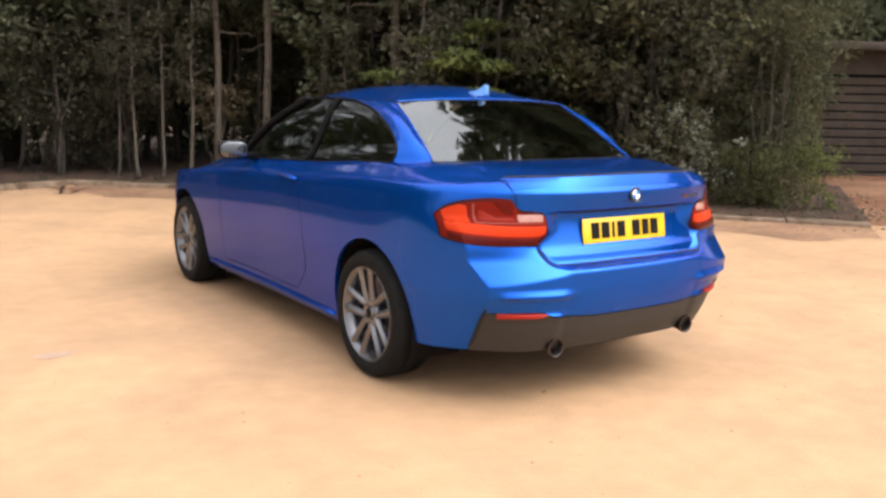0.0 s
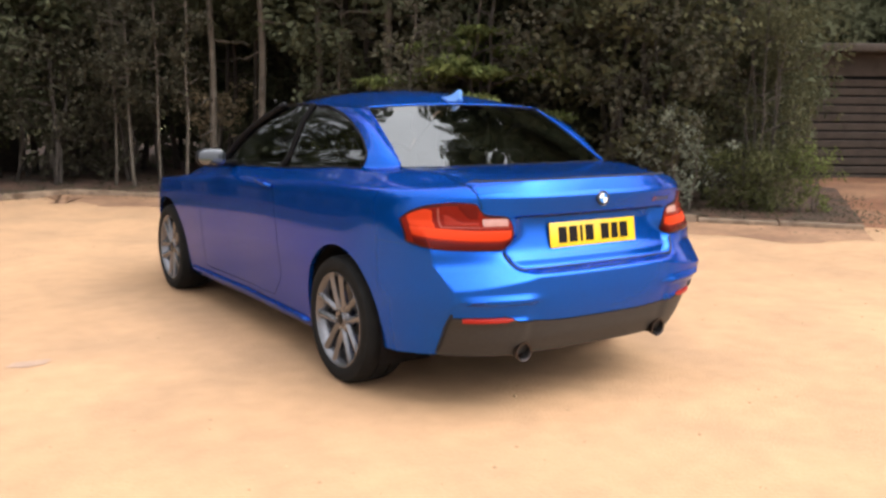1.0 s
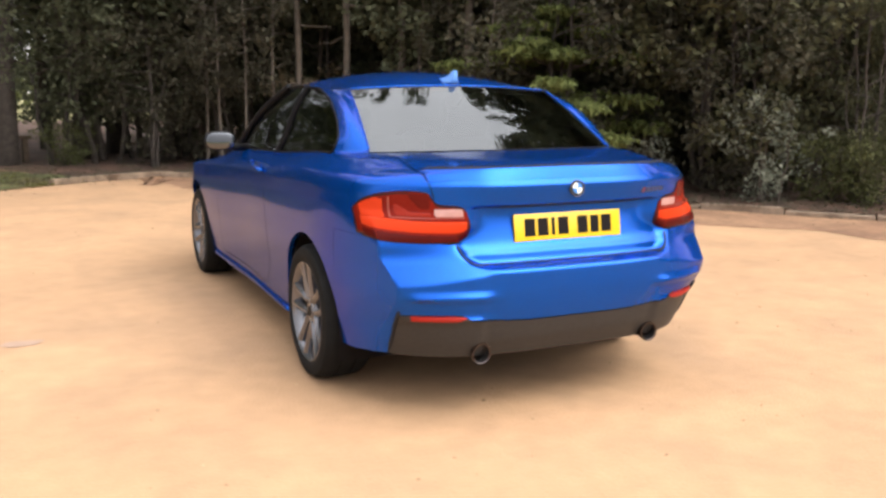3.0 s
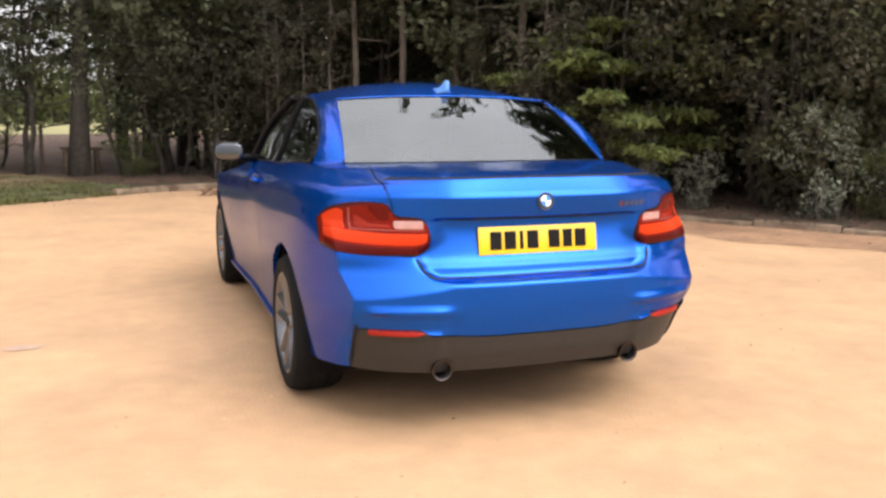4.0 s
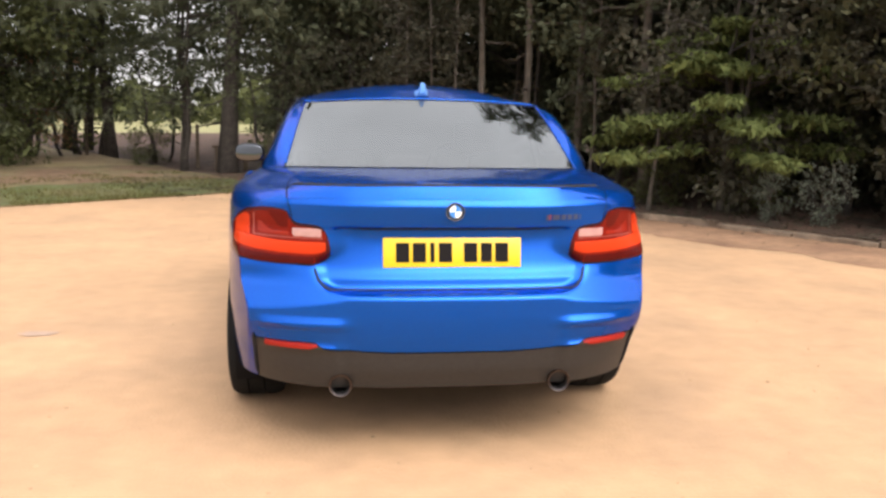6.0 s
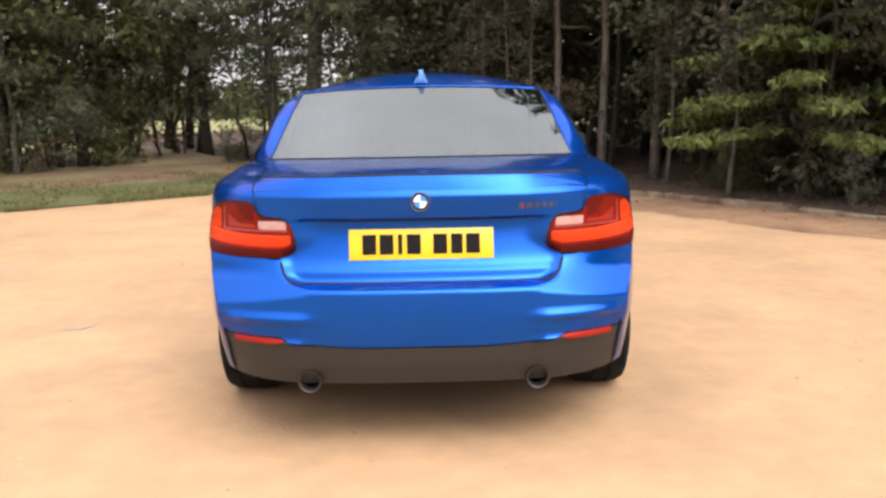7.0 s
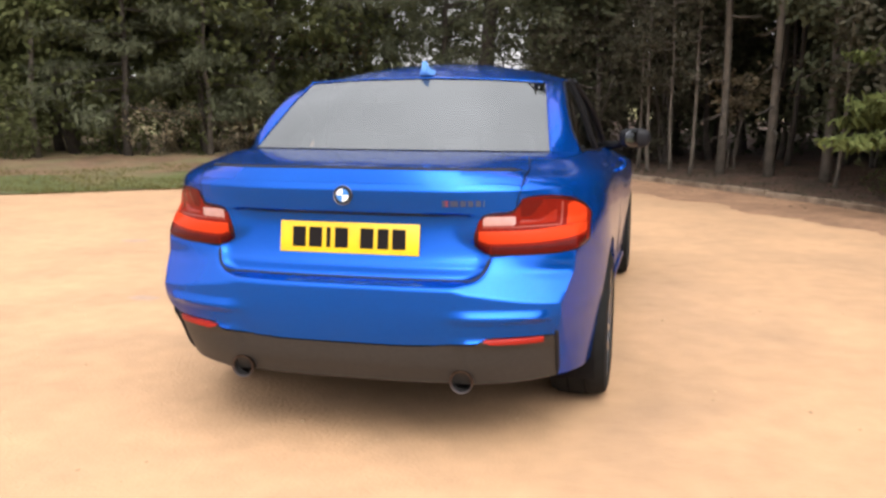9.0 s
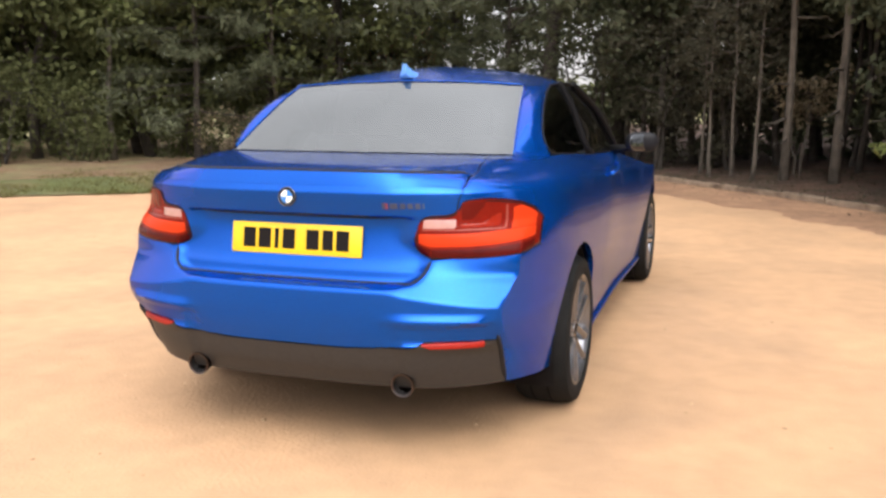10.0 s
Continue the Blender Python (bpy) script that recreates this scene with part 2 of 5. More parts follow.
# ---- building helpers ----
def link(name, verts, faces, material, parent=None, label="", smooth=True, sharp=None):
    """One mesh object from verts and faces, under parent if given."""
    me = bpy.data.meshes.new(name)
    me.from_pydata([tuple(v) for v in verts], [], faces)
    me.materials.append(material)
    if smooth:
        me.polygons.foreach_set("use_smooth", [True] * len(me.polygons))
        if sharp:
            me.set_sharp_from_angle(angle=radians(sharp))
    me.update()
    ob = new(name, me)
    if parent:
        ob.parent = parent
    if label:
        tagged(ob, label)
    return ob


def part(name, bm, material, parent=None, label="", smooth=True, sharp=35):
    """One mesh object from a bmesh, under parent if given."""
    bmesh.ops.recalc_face_normals(bm, faces=bm.faces)
    me = bpy.data.meshes.new(name)
    bm.to_mesh(me)
    bm.free()
    me.materials.append(material)
    if smooth:
        me.polygons.foreach_set("use_smooth", [True] * len(me.polygons))
        me.set_sharp_from_angle(angle=radians(sharp))
    ob = new(name, me)
    if parent:
        ob.parent = parent
    if label:
        tagged(ob, label)
    return ob


def empty(name, loc=(0, 0, 0)):
    ob = new(name)
    ob.empty_display_size = 0.2
    ob.location = loc
    return ob


def pchip(xs, ys):
    """A smooth monotone curve through the knots."""
    xs, ys = np.asarray(xs, float), np.asarray(ys, float)
    h, d = np.diff(xs), np.diff(ys) / np.diff(xs)
    m = np.zeros(len(xs))
    m[0], m[-1] = d[0], d[-1]
    for i in range(1, len(xs) - 1):
        if d[i - 1] * d[i] > 0:
            w1, w2 = 2 * h[i] + h[i - 1], h[i] + 2 * h[i - 1]
            m[i] = (w1 + w2) / (w1 / d[i - 1] + w2 / d[i])

    def f(x):
        x = min(max(x, xs[0]), xs[-1])
        i = min(max(int(np.searchsorted(xs, x)) - 1, 0), len(xs) - 2)
        t = (x - xs[i]) / h[i]
        return ((1 + 2 * t) * (1 - t) ** 2 * ys[i] + t * (1 - t) ** 2 * h[i] * m[i]
                + t * t * (3 - 2 * t) * ys[i + 1] + t * t * (t - 1) * h[i] * m[i + 1])
    return f


def sstep(a, b, x):
    t = min(max((x - a) / (b - a), 0.0), 1.0)
    return t * t * (3 - 2 * t)


def spline(pts, n):
    """n + 1 points evenly along a Catmull-Rom curve through pts."""
    p = [np.asarray(q, float) for q in pts]
    p = [2 * p[0] - p[1], *p, 2 * p[-1] - p[-2]]
    dense = []
    for i in range(1, len(p) - 2):
        for k in range(24):
            t = k / 24
            dense.append(0.5 * (2 * p[i] + (p[i + 1] - p[i - 1]) * t + (2 * p[i - 1] - 5 * p[i] + 4 * p[i + 1] - p[i + 2]) * t * t
                                + (3 * p[i] - p[i - 1] - 3 * p[i + 1] + p[i + 2]) * t ** 3))
    dense.append(p[-2])
    dense = np.array(dense)
    s = np.concatenate([[0], np.cumsum(np.linalg.norm(np.diff(dense, axis=0), axis=1))])
    want = np.linspace(0, s[-1], n + 1)
    return np.stack([np.interp(want, s, dense[:, k]) for k in range(3)], 1)


def coons(c0, c1, d0, d1, crown=True):
    """Patch between c0, c1 (along u) and d0, d1 (along v); crown: level across u = 0."""
    n, m = len(c0) - 1, len(d0) - 1
    s = np.zeros((m + 1, n + 1, 3))
    for j in range(m + 1):
        g = j / m
        for i in range(n + 1):
            u = i / n
            f = 1 - u * u if crown else 1 - u
            s[j, i] = ((1 - g) * c0[i] + g * c1[i] + f * d0[j] + (1 - f) * d1[j]
                       - (1 - g) * (f * c0[0] + (1 - f) * c0[-1]) - g * (f * c1[0] + (1 - f) * c1[-1]))
    return s


def add_grid(bm, s, flip=False):
    m, n = s.shape[:2]
    v = [[bm.verts.new(s[j, i]) for i in range(n)] for j in range(m)]
    out = []
    for j in range(m - 1):
        for i in range(n - 1):
            q = (v[j][i], v[j][i + 1], v[j + 1][i + 1], v[j + 1][i])
            out.append(bm.faces.new(q[::-1] if flip else q))
    return out


def mirror_bm(bm):
    """Adds the mirror image across x = 0 and welds."""
    g = bmesh.ops.duplicate(bm, geom=bm.verts[:] + bm.edges[:] + bm.faces[:])["geom"]
    vs = [e for e in g if isinstance(e, bmesh.types.BMVert)]
    fs = [e for e in g if isinstance(e, bmesh.types.BMFace)]
    for v in vs:
        v.co.x = -v.co.x
    bmesh.ops.reverse_faces(bm, faces=fs)


def slice_by(bm, fn, faces=None):
    """Cuts the faces along the curve fn(co) = 0."""
    val = {v: fn(v.co) for v in bm.verts}
    fresh = set()
    use = set(faces) if faces is not None else None
    for e in bm.edges[:]:
        if use is not None and not any(f in use for f in e.link_faces):
            continue
        a, b = e.verts
        fa, fb = val[a], val[b]
        if fa * fb < 0:
            _, v = bmesh.utils.edge_split(e, a, min(max(fa / (fa - fb), 0.02), 0.98))
            val[v] = 0.0
            fresh.add(v)
    for f in bm.faces[:]:
        nv = [v for v in f.verts if v in fresh]
        if len(nv) == 2:
            try:
                bmesh.utils.face_split(f, nv[0], nv[1])
            except ValueError:
                pass


def tube(pts, r, n=6, closed=False, cap=True):
    """Vertices and faces of a tube along pts; r is a number or one for each point."""
    pts = [Vector(p) for p in pts]
    k = len(pts)
    rr = [r] * k if isinstance(r, (int, float)) else r
    verts, faces = [], []
    up = Vector((0, 0, 1))
    for i, p in enumerate(pts):
        a = pts[i - 1] if i or closed else p
        b = pts[(i + 1) % k] if i < k - 1 or closed else p
        t = (b - a).normalized()
        side = t.cross(up if abs(t.z) < 0.95 else Vector((1, 0, 0))).normalized()
        nor = side.cross(t)
        for j in range(n):
            w = 2 * math.pi * j / n
            verts.append(p + rr[i] * (math.cos(w) * side + math.sin(w) * nor))
    for i in range(k if closed else k - 1):
        for j in range(n):
            a, b = i * n + j, i * n + (j + 1) % n
            c, d = ((i + 1) % k) * n + (j + 1) % n, ((i + 1) % k) * n + j
            faces.append((a, b, c, d))
    if cap and not closed:
        faces.append(tuple(range(n))[::-1])
        faces.append(tuple(range((k - 1) * n, k * n)))
    return verts, faces


def lathe(profile, n=48, axis="x"):
    """Turns (along, radius) pairs round the x axis."""
    verts, faces = [], []
    k = len(profile)
    for i in range(n):
        w = 2 * math.pi * i / n
        for a, r in profile:
            verts.append((a, r * math.cos(w), r * math.sin(w)))
    for i in range(n):
        for j in range(k - 1):
            a, b = i * k + j, i * k + j + 1
            c, d = ((i + 1) % n) * k + j + 1, ((i + 1) % n) * k + j
            faces.append((a, b, c, d))
    return verts, faces


def box_bm(bm, size, m=Matrix(), bevel=0.0, seg=2):
    g = bmesh.ops.create_cube(bm, size=1, matrix=m @ Matrix.Diagonal((*size, 1)))
    if bevel:
        es = {e for v in g["verts"] for e in v.link_edges}
        bmesh.ops.bevel(bm, geom=list(es), offset=bevel, segments=seg, affect="EDGES", profile=0.5)


def box(name, size, m, material, parent=None, label="", bevel=0.0):
    bm = bmesh.new()
    box_bm(bm, size, m, bevel)
    return part(name, bm, material, parent, label)

# ---- ground, verge, kerb ----
EDGE = [(14.34, -7.36), (9.97, -2.45), (7.65, 0.71), (6.97, 1.57), (6.39, 2.34), (5.71, 3.16), (5.08, 4.02), (4.45, 4.94), (3.82, 5.86), (3.15, 6.82), (2.47, 7.69), (1.74, 8.56), (1.06, 9.33), (0.38, 10.09), (-0.26, 10.51),
        (-1.12, 10.08), (-2.14, 9.31), (-3.16, 8.58), (-4.18, 7.81), (-5.2, 7.08), (-6.21, 6.41), (-7.43, 5.64), (-10.39, 3.66), (-17.01, -1.07)]
edge = spline([(x, y, 0) for x, y in EDGE], 160)


def edge_at(s):
    """Point and outward direction at s (0 to 160) along the yard's edge."""
    i = min(max(int(s), 0), 159)
    p = edge[i] + (edge[i + 1] - edge[i]) * (s - i)
    a, b = edge[max(i - 2, 0)], edge[min(i + 3, 160)]
    t = (b - a) / np.linalg.norm(b - a)
    return p, np.array((t[1], -t[0], 0))


APEX = int(np.argmin(np.hypot(edge[:, 0] + 1.1, edge[:, 1] - 10.3)))


def edge_sheet(name, s0, s1, ns, o0, o1, no, height, material, label, category):
    verts, faces = [], []
    for i in range(ns + 1):
        at = s0 + (s1 - s0) * i / ns
        p, out = edge_at(at)
        for j in range(no + 1):
            u = j / no
            o = o0 + (o1 - o0) * u ** 1.5
            q = p + out * o
            verts.append((q[0], q[1], height(o, q, at)))
    w = no + 1
    faces = [(i * w + j, i * w + j + 1, (i + 1) * w + j + 1, (i + 1) * w + j) for i in range(ns) for j in range(no)]
    me = link(name, verts, faces, material)
    return tagged(me, label, category, kind="structure")


def bumps(q, s, a):
    return a * noise.noise(Vector((q[0] * s, q[1] * s, 3.1)))


gs = 24
gv = [(-400 + 800 * (0.5 + 4 * (i / gs - 0.5) ** 3), -400 + 800 * (0.5 + 4 * (j / gs - 0.5) ** 3), -0.05) for j in range(gs + 1) for i in range(gs + 1)]
tagged(link("ground", gv, [(j * (gs + 1) + i, j * (gs + 1) + i + 1, (j + 1) * (gs + 1) + i + 1, (j + 1) * (gs + 1) + i) for j in range(gs) for i in range(gs)], M_FIELD),
       "flat open field of pale dry grass", "field", kind="structure")
def yard_z(x, y):
    return 0.006 * noise.noise(Vector((x * 0.9, y * 0.9, 0))) * (1 if math.hypot(x, y - 1) > 3 else 0.3)


yn = 110
yv = []
for j in range(yn + 1):
    for i in range(yn + 1):
        x, y = -22 + 44 * i / yn, -28 + 42 * j / yn
        yv.append((x, y, yard_z(x, y)))
tagged(link("yard", yv, [(j * (yn + 1) + i, j * (yn + 1) + i + 1, (j + 1) * (yn + 1) + i + 1, (j + 1) * (yn + 1) + i) for j in range(yn) for i in range(yn)], M_SAND),
       "bright sandy gravel yard with faint patches", "ground", kind="structure")
S_WASH = float(np.argmin(np.hypot(edge[:, 0] - 6.8, edge[:, 1] - 1.9)))
edge_sheet("woodland_floor", S_WASH, APEX, 110, 0.02, 26, 40, lambda o, q, at: 0.015 + 0.02 * min(o, 2) + min(1, (APEX - at) / 9) * (0.06 + 0.03 * min(o, 3) - 0.02 * min(o, 2)) + bumps(q, 1.3, 0.04) * min(o, 1), M_DIRT, "dark bark litter under the trees", "soil")
edge_sheet("verge", APEX, 160, 70, 0.0, 2.0, 14, lambda o, q, at: 0.015 + (0.02 + 0.012 * min(1, (at - APEX) / 9)) * min(o, 2) + bumps(q, 1.3, 0.04) * min(o, 1), M_TURF, "worn grass verge along the sandy yard", "grass")
edge_sheet("verge_litter", APEX, 160, 70, 1.9, 5.4, 24, lambda o, q, at: 0.019 + (0.02 + 0.012 * min(1, (at - APEX) / 9)) * min(o, 2) + bumps(q, 1.3, 0.04) + 0.03 * sstep(2.0, 5.0, o), M_LITTER, "dry brown grass and litter behind the verge", "dry grass")
edge_sheet("verge_soil", APEX, 160, 60, 5.2, 13.0, 20, lambda o, q, at: 0.10 + 0.008 * (o - 5.2) + bumps(q, 1.0, 0.05), M_TAN, "bare tan soil before the open field", "soil")
rim = spline([(6.7, 1.75, 0), (7.5, 0.7, 0), (8.6, -0.6, 0), (10.4, -1.9, 0), (14.0, -0.4, 0), (17.0, 2.2, 0), (15.6, 5.0, 0), (12.6, 6.4, 0), (9.6, 4.7, 0), (7.7, 3.3, 0), (6.75, 2.4, 0), (6.7, 1.75, 0)], 96)[:-1]
mid = np.array((11.2, 2.3, 0))
pv, pf = [], []
for k, p in enumerate(rim):
    wob = 1 + 0.05 * noise.noise(Vector((p[0] * 1.4, p[1] * 1.4, 0))) + 0.025 * noise.noise(Vector((p[0] * 5, p[1] * 5, 4)))
    for r in (0.02, 0.25, 0.5, 0.7, 0.84, 0.93, 0.97, 1.0):
        q = mid + (p - mid) * r * wob
        rise = sstep(0.2, 4.5, (q[0] - 7.0) * 0.80 + (q[1] - 1.6) * 0.60)
        pv.append((q[0], q[1], 0.02 + 0.17 * rise + 0.02 * noise.noise(Vector((q[0] * 2, q[1] * 2, 1))) - 0.055 * max(0, (r - 0.84) / 0.16) ** 1.5))
m = len(rim)
pf = [(8 * k + j, 8 * ((k + 1) % m) + j, 8 * ((k + 1) % m) + j + 1, 8 * k + j + 1) for k in range(m) for j in range(7)]
tagged(link("red_path", pv, pf + [tuple(8 * k for k in range(m))], M_REDDIRT), "trodden red-brown soil by the shed", "soil", kind="structure")

# litter and soil washed over the yard before the edging
wv, wf = [], []
for k in range(141):
    at = S_WASH + (APEX - 2 - S_WASH) * k / 140
    p, out = edge_at(at)
    w = 1.15 + 0.5 * noise.noise(Vector((at * 0.35, 0, 7.0))) + 0.12 * noise.noise(Vector((at * 1.7, 0, 2.0)))
    for o in (-max(w, 0.12), -max(w, 0.12) * 0.55, -0.03):
        q = p + out * o
        wv.append((q[0], q[1], yard_z(q[0], q[1]) + 0.004 + 0.012 * (1 + o / max(w, 0.12))))
wf = [(3 * k + j, 3 * k + 3 + j, 3 * k + 4 + j, 3 * k + 1 + j) for k in range(140) for j in range(2)]
tagged(link("washed_soil", wv, wf, M_WASH), "thin brown soil washed along the edging", "soil", kind="structure")

kerb = tagged(new("kerb"), "low weathered concrete edging along the yard", "kerb", kind="structure")
kb = bmesh.new()
box_bm(kb, (0.90, 0.13, 0.26), pose(0, 0, 0), 0.014, 2)
for v in kb.verts:
    v.co += Vector((noise.noise(v.co * 9), noise.noise(v.co * 9 + Vector((5, 0, 0))), noise.noise(v.co * 9 + Vector((0, 5, 0))))) * 0.006
kerb_mesh = bpy.data.meshes.new("kerbstone")
bmesh.ops.recalc_face_normals(kb, faces=kb.faces)
kb.to_mesh(kerb_mesh)
kb.free()
kerb_mesh.materials.append(M_KERB)
run = np.concatenate([[0], np.cumsum(np.linalg.norm(np.diff(edge, axis=0), axis=1))])
rnd = random.Random(4)
k_end = run[min(APEX + 3, 159)]
d = run[int(np.argmin(np.hypot(edge[:, 0] - 6.8, edge[:, 1] - 1.9)))]
while d < k_end:
    x, y = np.interp(d, run, edge[:, 0]), np.interp(d, run, edge[:, 1])
    x2, y2 = np.interp(d + 0.9, run, edge[:, 0]), np.interp(d + 0.9, run, edge[:, 1])
    ob = new("kerbstone", kerb_mesh)
    ob.parent = kerb
    ob.matrix_basis = pose((x + x2) / 2, (y + y2) / 2, -0.05 + rnd.uniform(-0.02, 0.012), rnd.uniform(-4, 4), rnd.uniform(-1.2, 1.2), math.degrees(math.atan2(y2 - y, x2 - x)))
    d += 0.915


# ---- planting ----
def leaf_cloud(centres, radii, n, length, width, seed, flat=0.6, droop=0.0, up=0.6):
    """Vertices and faces of n lozenge leaves scattered in ellipsoids round the centres."""
    g = np.random.default_rng(seed)
    centres, radii = np.asarray(centres, float), np.asarray(radii, float)
    pick = g.choice(len(centres), n, p=radii ** 2 / (radii ** 2).sum())
    v = g.normal(size=(n, 3))
    v /= np.linalg.norm(v, axis=1)[:, None]
    r = g.uniform(0.25, 1.0, n) ** 0.6
    pos = centres[pick] + v * (radii[pick] * r)[:, None] * np.array((1, 1, flat))
    nor = g.normal(size=(n, 3)) * 0.7 + v * 0.5
    nor[:, 2] += up
    nor /= np.linalg.norm(nor, axis=1)[:, None]
    ax = g.normal(size=(n, 3)) + v * 0.8
    ax[:, 2] -= droop
    ax -= nor * (ax * nor).sum(1)[:, None]
    ax /= np.linalg.norm(ax, axis=1)[:, None] + 1e-9
    bx = np.cross(nor, ax)
    ln = length * g.uniform(0.6, 1.35, n)[:, None] / 2
    wd = width * g.uniform(0.6, 1.3, n)[:, None] / 2
    sag = nor * ln * 0.25
    verts = np.stack([pos - ax * ln - sag, pos + bx * wd - ax * ln * 0.1, pos + ax * ln - sag, pos - bx * wd - ax * ln * 0.1], 1).reshape(-1, 3)
    return verts


def leaf_mesh(name, clouds, material, parent):
    verts = np.concatenate(clouds)
    n = len(verts) // 4
    me = bpy.data.meshes.new(name)
    me.vertices.add(len(verts))
    me.vertices.foreach_set("co", verts.astype(np.float32).ravel())
    me.loops.add(len(verts))
    me.loops.foreach_set("vertex_index", np.arange(len(verts), dtype=np.int32))
    me.polygons.add(n)
    me.polygons.foreach_set("loop_start", np.arange(0, 4 * n, 4, dtype=np.int32))
    me.materials.append(material)
    me.update(calc_edges=True)
    me.validate()
    ob = new(name, me)
    ob.parent = parent
    return ob


def limbs(paths, material, parent, name):
    """One mesh of tapering tubes; paths: (points, radii)."""
    verts, faces = [], []
    for pts, rr in paths:
        v, f = tube(pts, rr, 7)
        b = len(verts)
        verts += v
        faces += [tuple(b + k for k in q) for q in f]
    return link(name, verts, faces, material, parent)


def wander(p, q, n, a, g):
    p, q = np.asarray(p, float), np.asarray(q, float)
    w = np.cumsum(g.normal(size=(n + 1, 3)) * a, 0)
    w -= np.linspace(0, 1, n + 1)[:, None] * w[-1]
    w -= (1 - np.linspace(0, 1, n + 1))[:, None] * w[0]
    return [p + (q - p) * k / n + w[k] for k in range(n + 1)]


def pine(seed, height, bare, leaf, bark, girth, reach=1.5, density=5200):
    """Tall conifer: straight trunk, dead twigs low down, whorls of drooping boughs above."""
    g = np.random.default_rng(seed)
    root = empty("pine_tree")
    lean_x, lean_y = g.normal(size=2) * 0.25
    stem = wander((0, 0, -0.1), (lean_x, lean_y, height), 12, 0.03, g)
    paths = [(stem, [girth * (1.35 if k == 0 else 1 - 0.9 * k / 12) for k in range(13)])]
    boughs, cents, rads = [], [], []
    z = 0.7
    while z < height - 0.5:
        u = z / height
        c = np.array([np.interp(z, [s[2] for s in stem], [s[k] for s in stem]) for k in range(3)])
        dead = z < bare
        for _ in range(1 if dead else 3):
            a = g.uniform(0, 2 * math.pi)
            ln = reach * (g.uniform(0.25, 0.5) if dead else g.uniform(0.65, 1.1) * (1.05 - u) ** 0.6)
            tip = c + np.array((math.cos(a) * ln, math.sin(a) * ln, (-0.1 if dead else -0.12 * ln + 0.25 * u)))
            pts = wander(c, tip, 4, 0.03, g)
            boughs.append((pts, [0.022 * (1 - 0.6 * u), 0.016, 0.011, 0.008, 0.004]))
            if not dead:
                for k in (0.35, 0.6, 0.8, 1.0):
                    cents.append(c + (tip - c) * k + g.normal(size=3) * 0.08)
                    rads.append(0.30 * (1.2 - 0.5 * u) * (0.6 + 0.5 * k))
        z += g.uniform(0.30, 0.55) if dead else g.uniform(0.25, 0.42)
    limbs(paths + boughs, bark, root, "trunk")
    leaf_mesh("crown", [leaf_cloud(cents, rads, density, 0.20, 0.045, seed + 1, 0.45, 0.6)], leaf, root)
    return root


def broadleaf(seed, height, bare, spread, leaf, bark, girth, n_leaf=5200, size=0.11, stems=1, kind="broadleaf_tree", flat=0.8):
    """Leafy tree or tall bush: stems with limbs, and clumps of leaves at their ends."""
    g = np.random.default_rng(seed)
    root = empty(kind)
    paths, cents, rads, twigs = [], [], [], []
    for s in range(stems):
        a = g.uniform(0, 2 * math.pi)
        off = 0.0 if stems == 1 else 0.15
        foot = np.array((off * math.cos(a), off * math.sin(a), -0.08))
        head = np.array((math.cos(a) * spread * (0.15 if stems == 1 else 0.45), math.sin(a) * spread * (0.15 if stems == 1 else 0.45), height * g.uniform(0.8, 0.98)))
        stem = wander(foot, head, 9, 0.045 * spread, g)
        paths.append((stem, [girth * (1.3 if k == 0 else 1 - 0.085 * k) for k in range(10)]))
        nb = max(4, int(16 / stems) + 3)
        for b in range(nb):
            z = bare + (height - bare) * (b + g.uniform(0, 0.9)) / nb * 0.92
            zs = [q[2] for q in stem]
            c = np.array([np.interp(z, zs, [q[k] for q in stem]) for k in range(3)])
            w = g.uniform(0, 2 * math.pi)
            prof = math.sin(math.pi * min(max((z - bare) / (height - bare + 0.01), 0.12), 0.9)) ** 0.6
            ln = spread * g.uniform(0.6, 1.05) * prof
            tip = c + np.array((math.cos(w) * ln, math.sin(w) * ln, 0.22 * ln))
            pts = wander(c, tip, 5, 0.05 * ln + 0.01, g)
            twigs.append((pts, [girth * 0.42, girth * 0.34, girth * 0.26, girth * 0.2, girth * 0.13, girth * 0.06]))
            for k in (3, 5):
                cents.append(pts[k] + g.normal(size=3) * 0.10 * spread)
                rads.append(spread * g.uniform(0.16, 0.40))
                cents.append(pts[k] + g.normal(size=3) * 0.22 * spread)
                rads.append(spread * g.uniform(0.08, 0.16))
    limbs(paths + twigs, bark, root, "trunk")
    leaf_mesh("crown", [leaf_cloud(cents, rads, n_leaf, size, size * 0.5, seed + 7, flat, 0.25)], leaf, root)
    return root


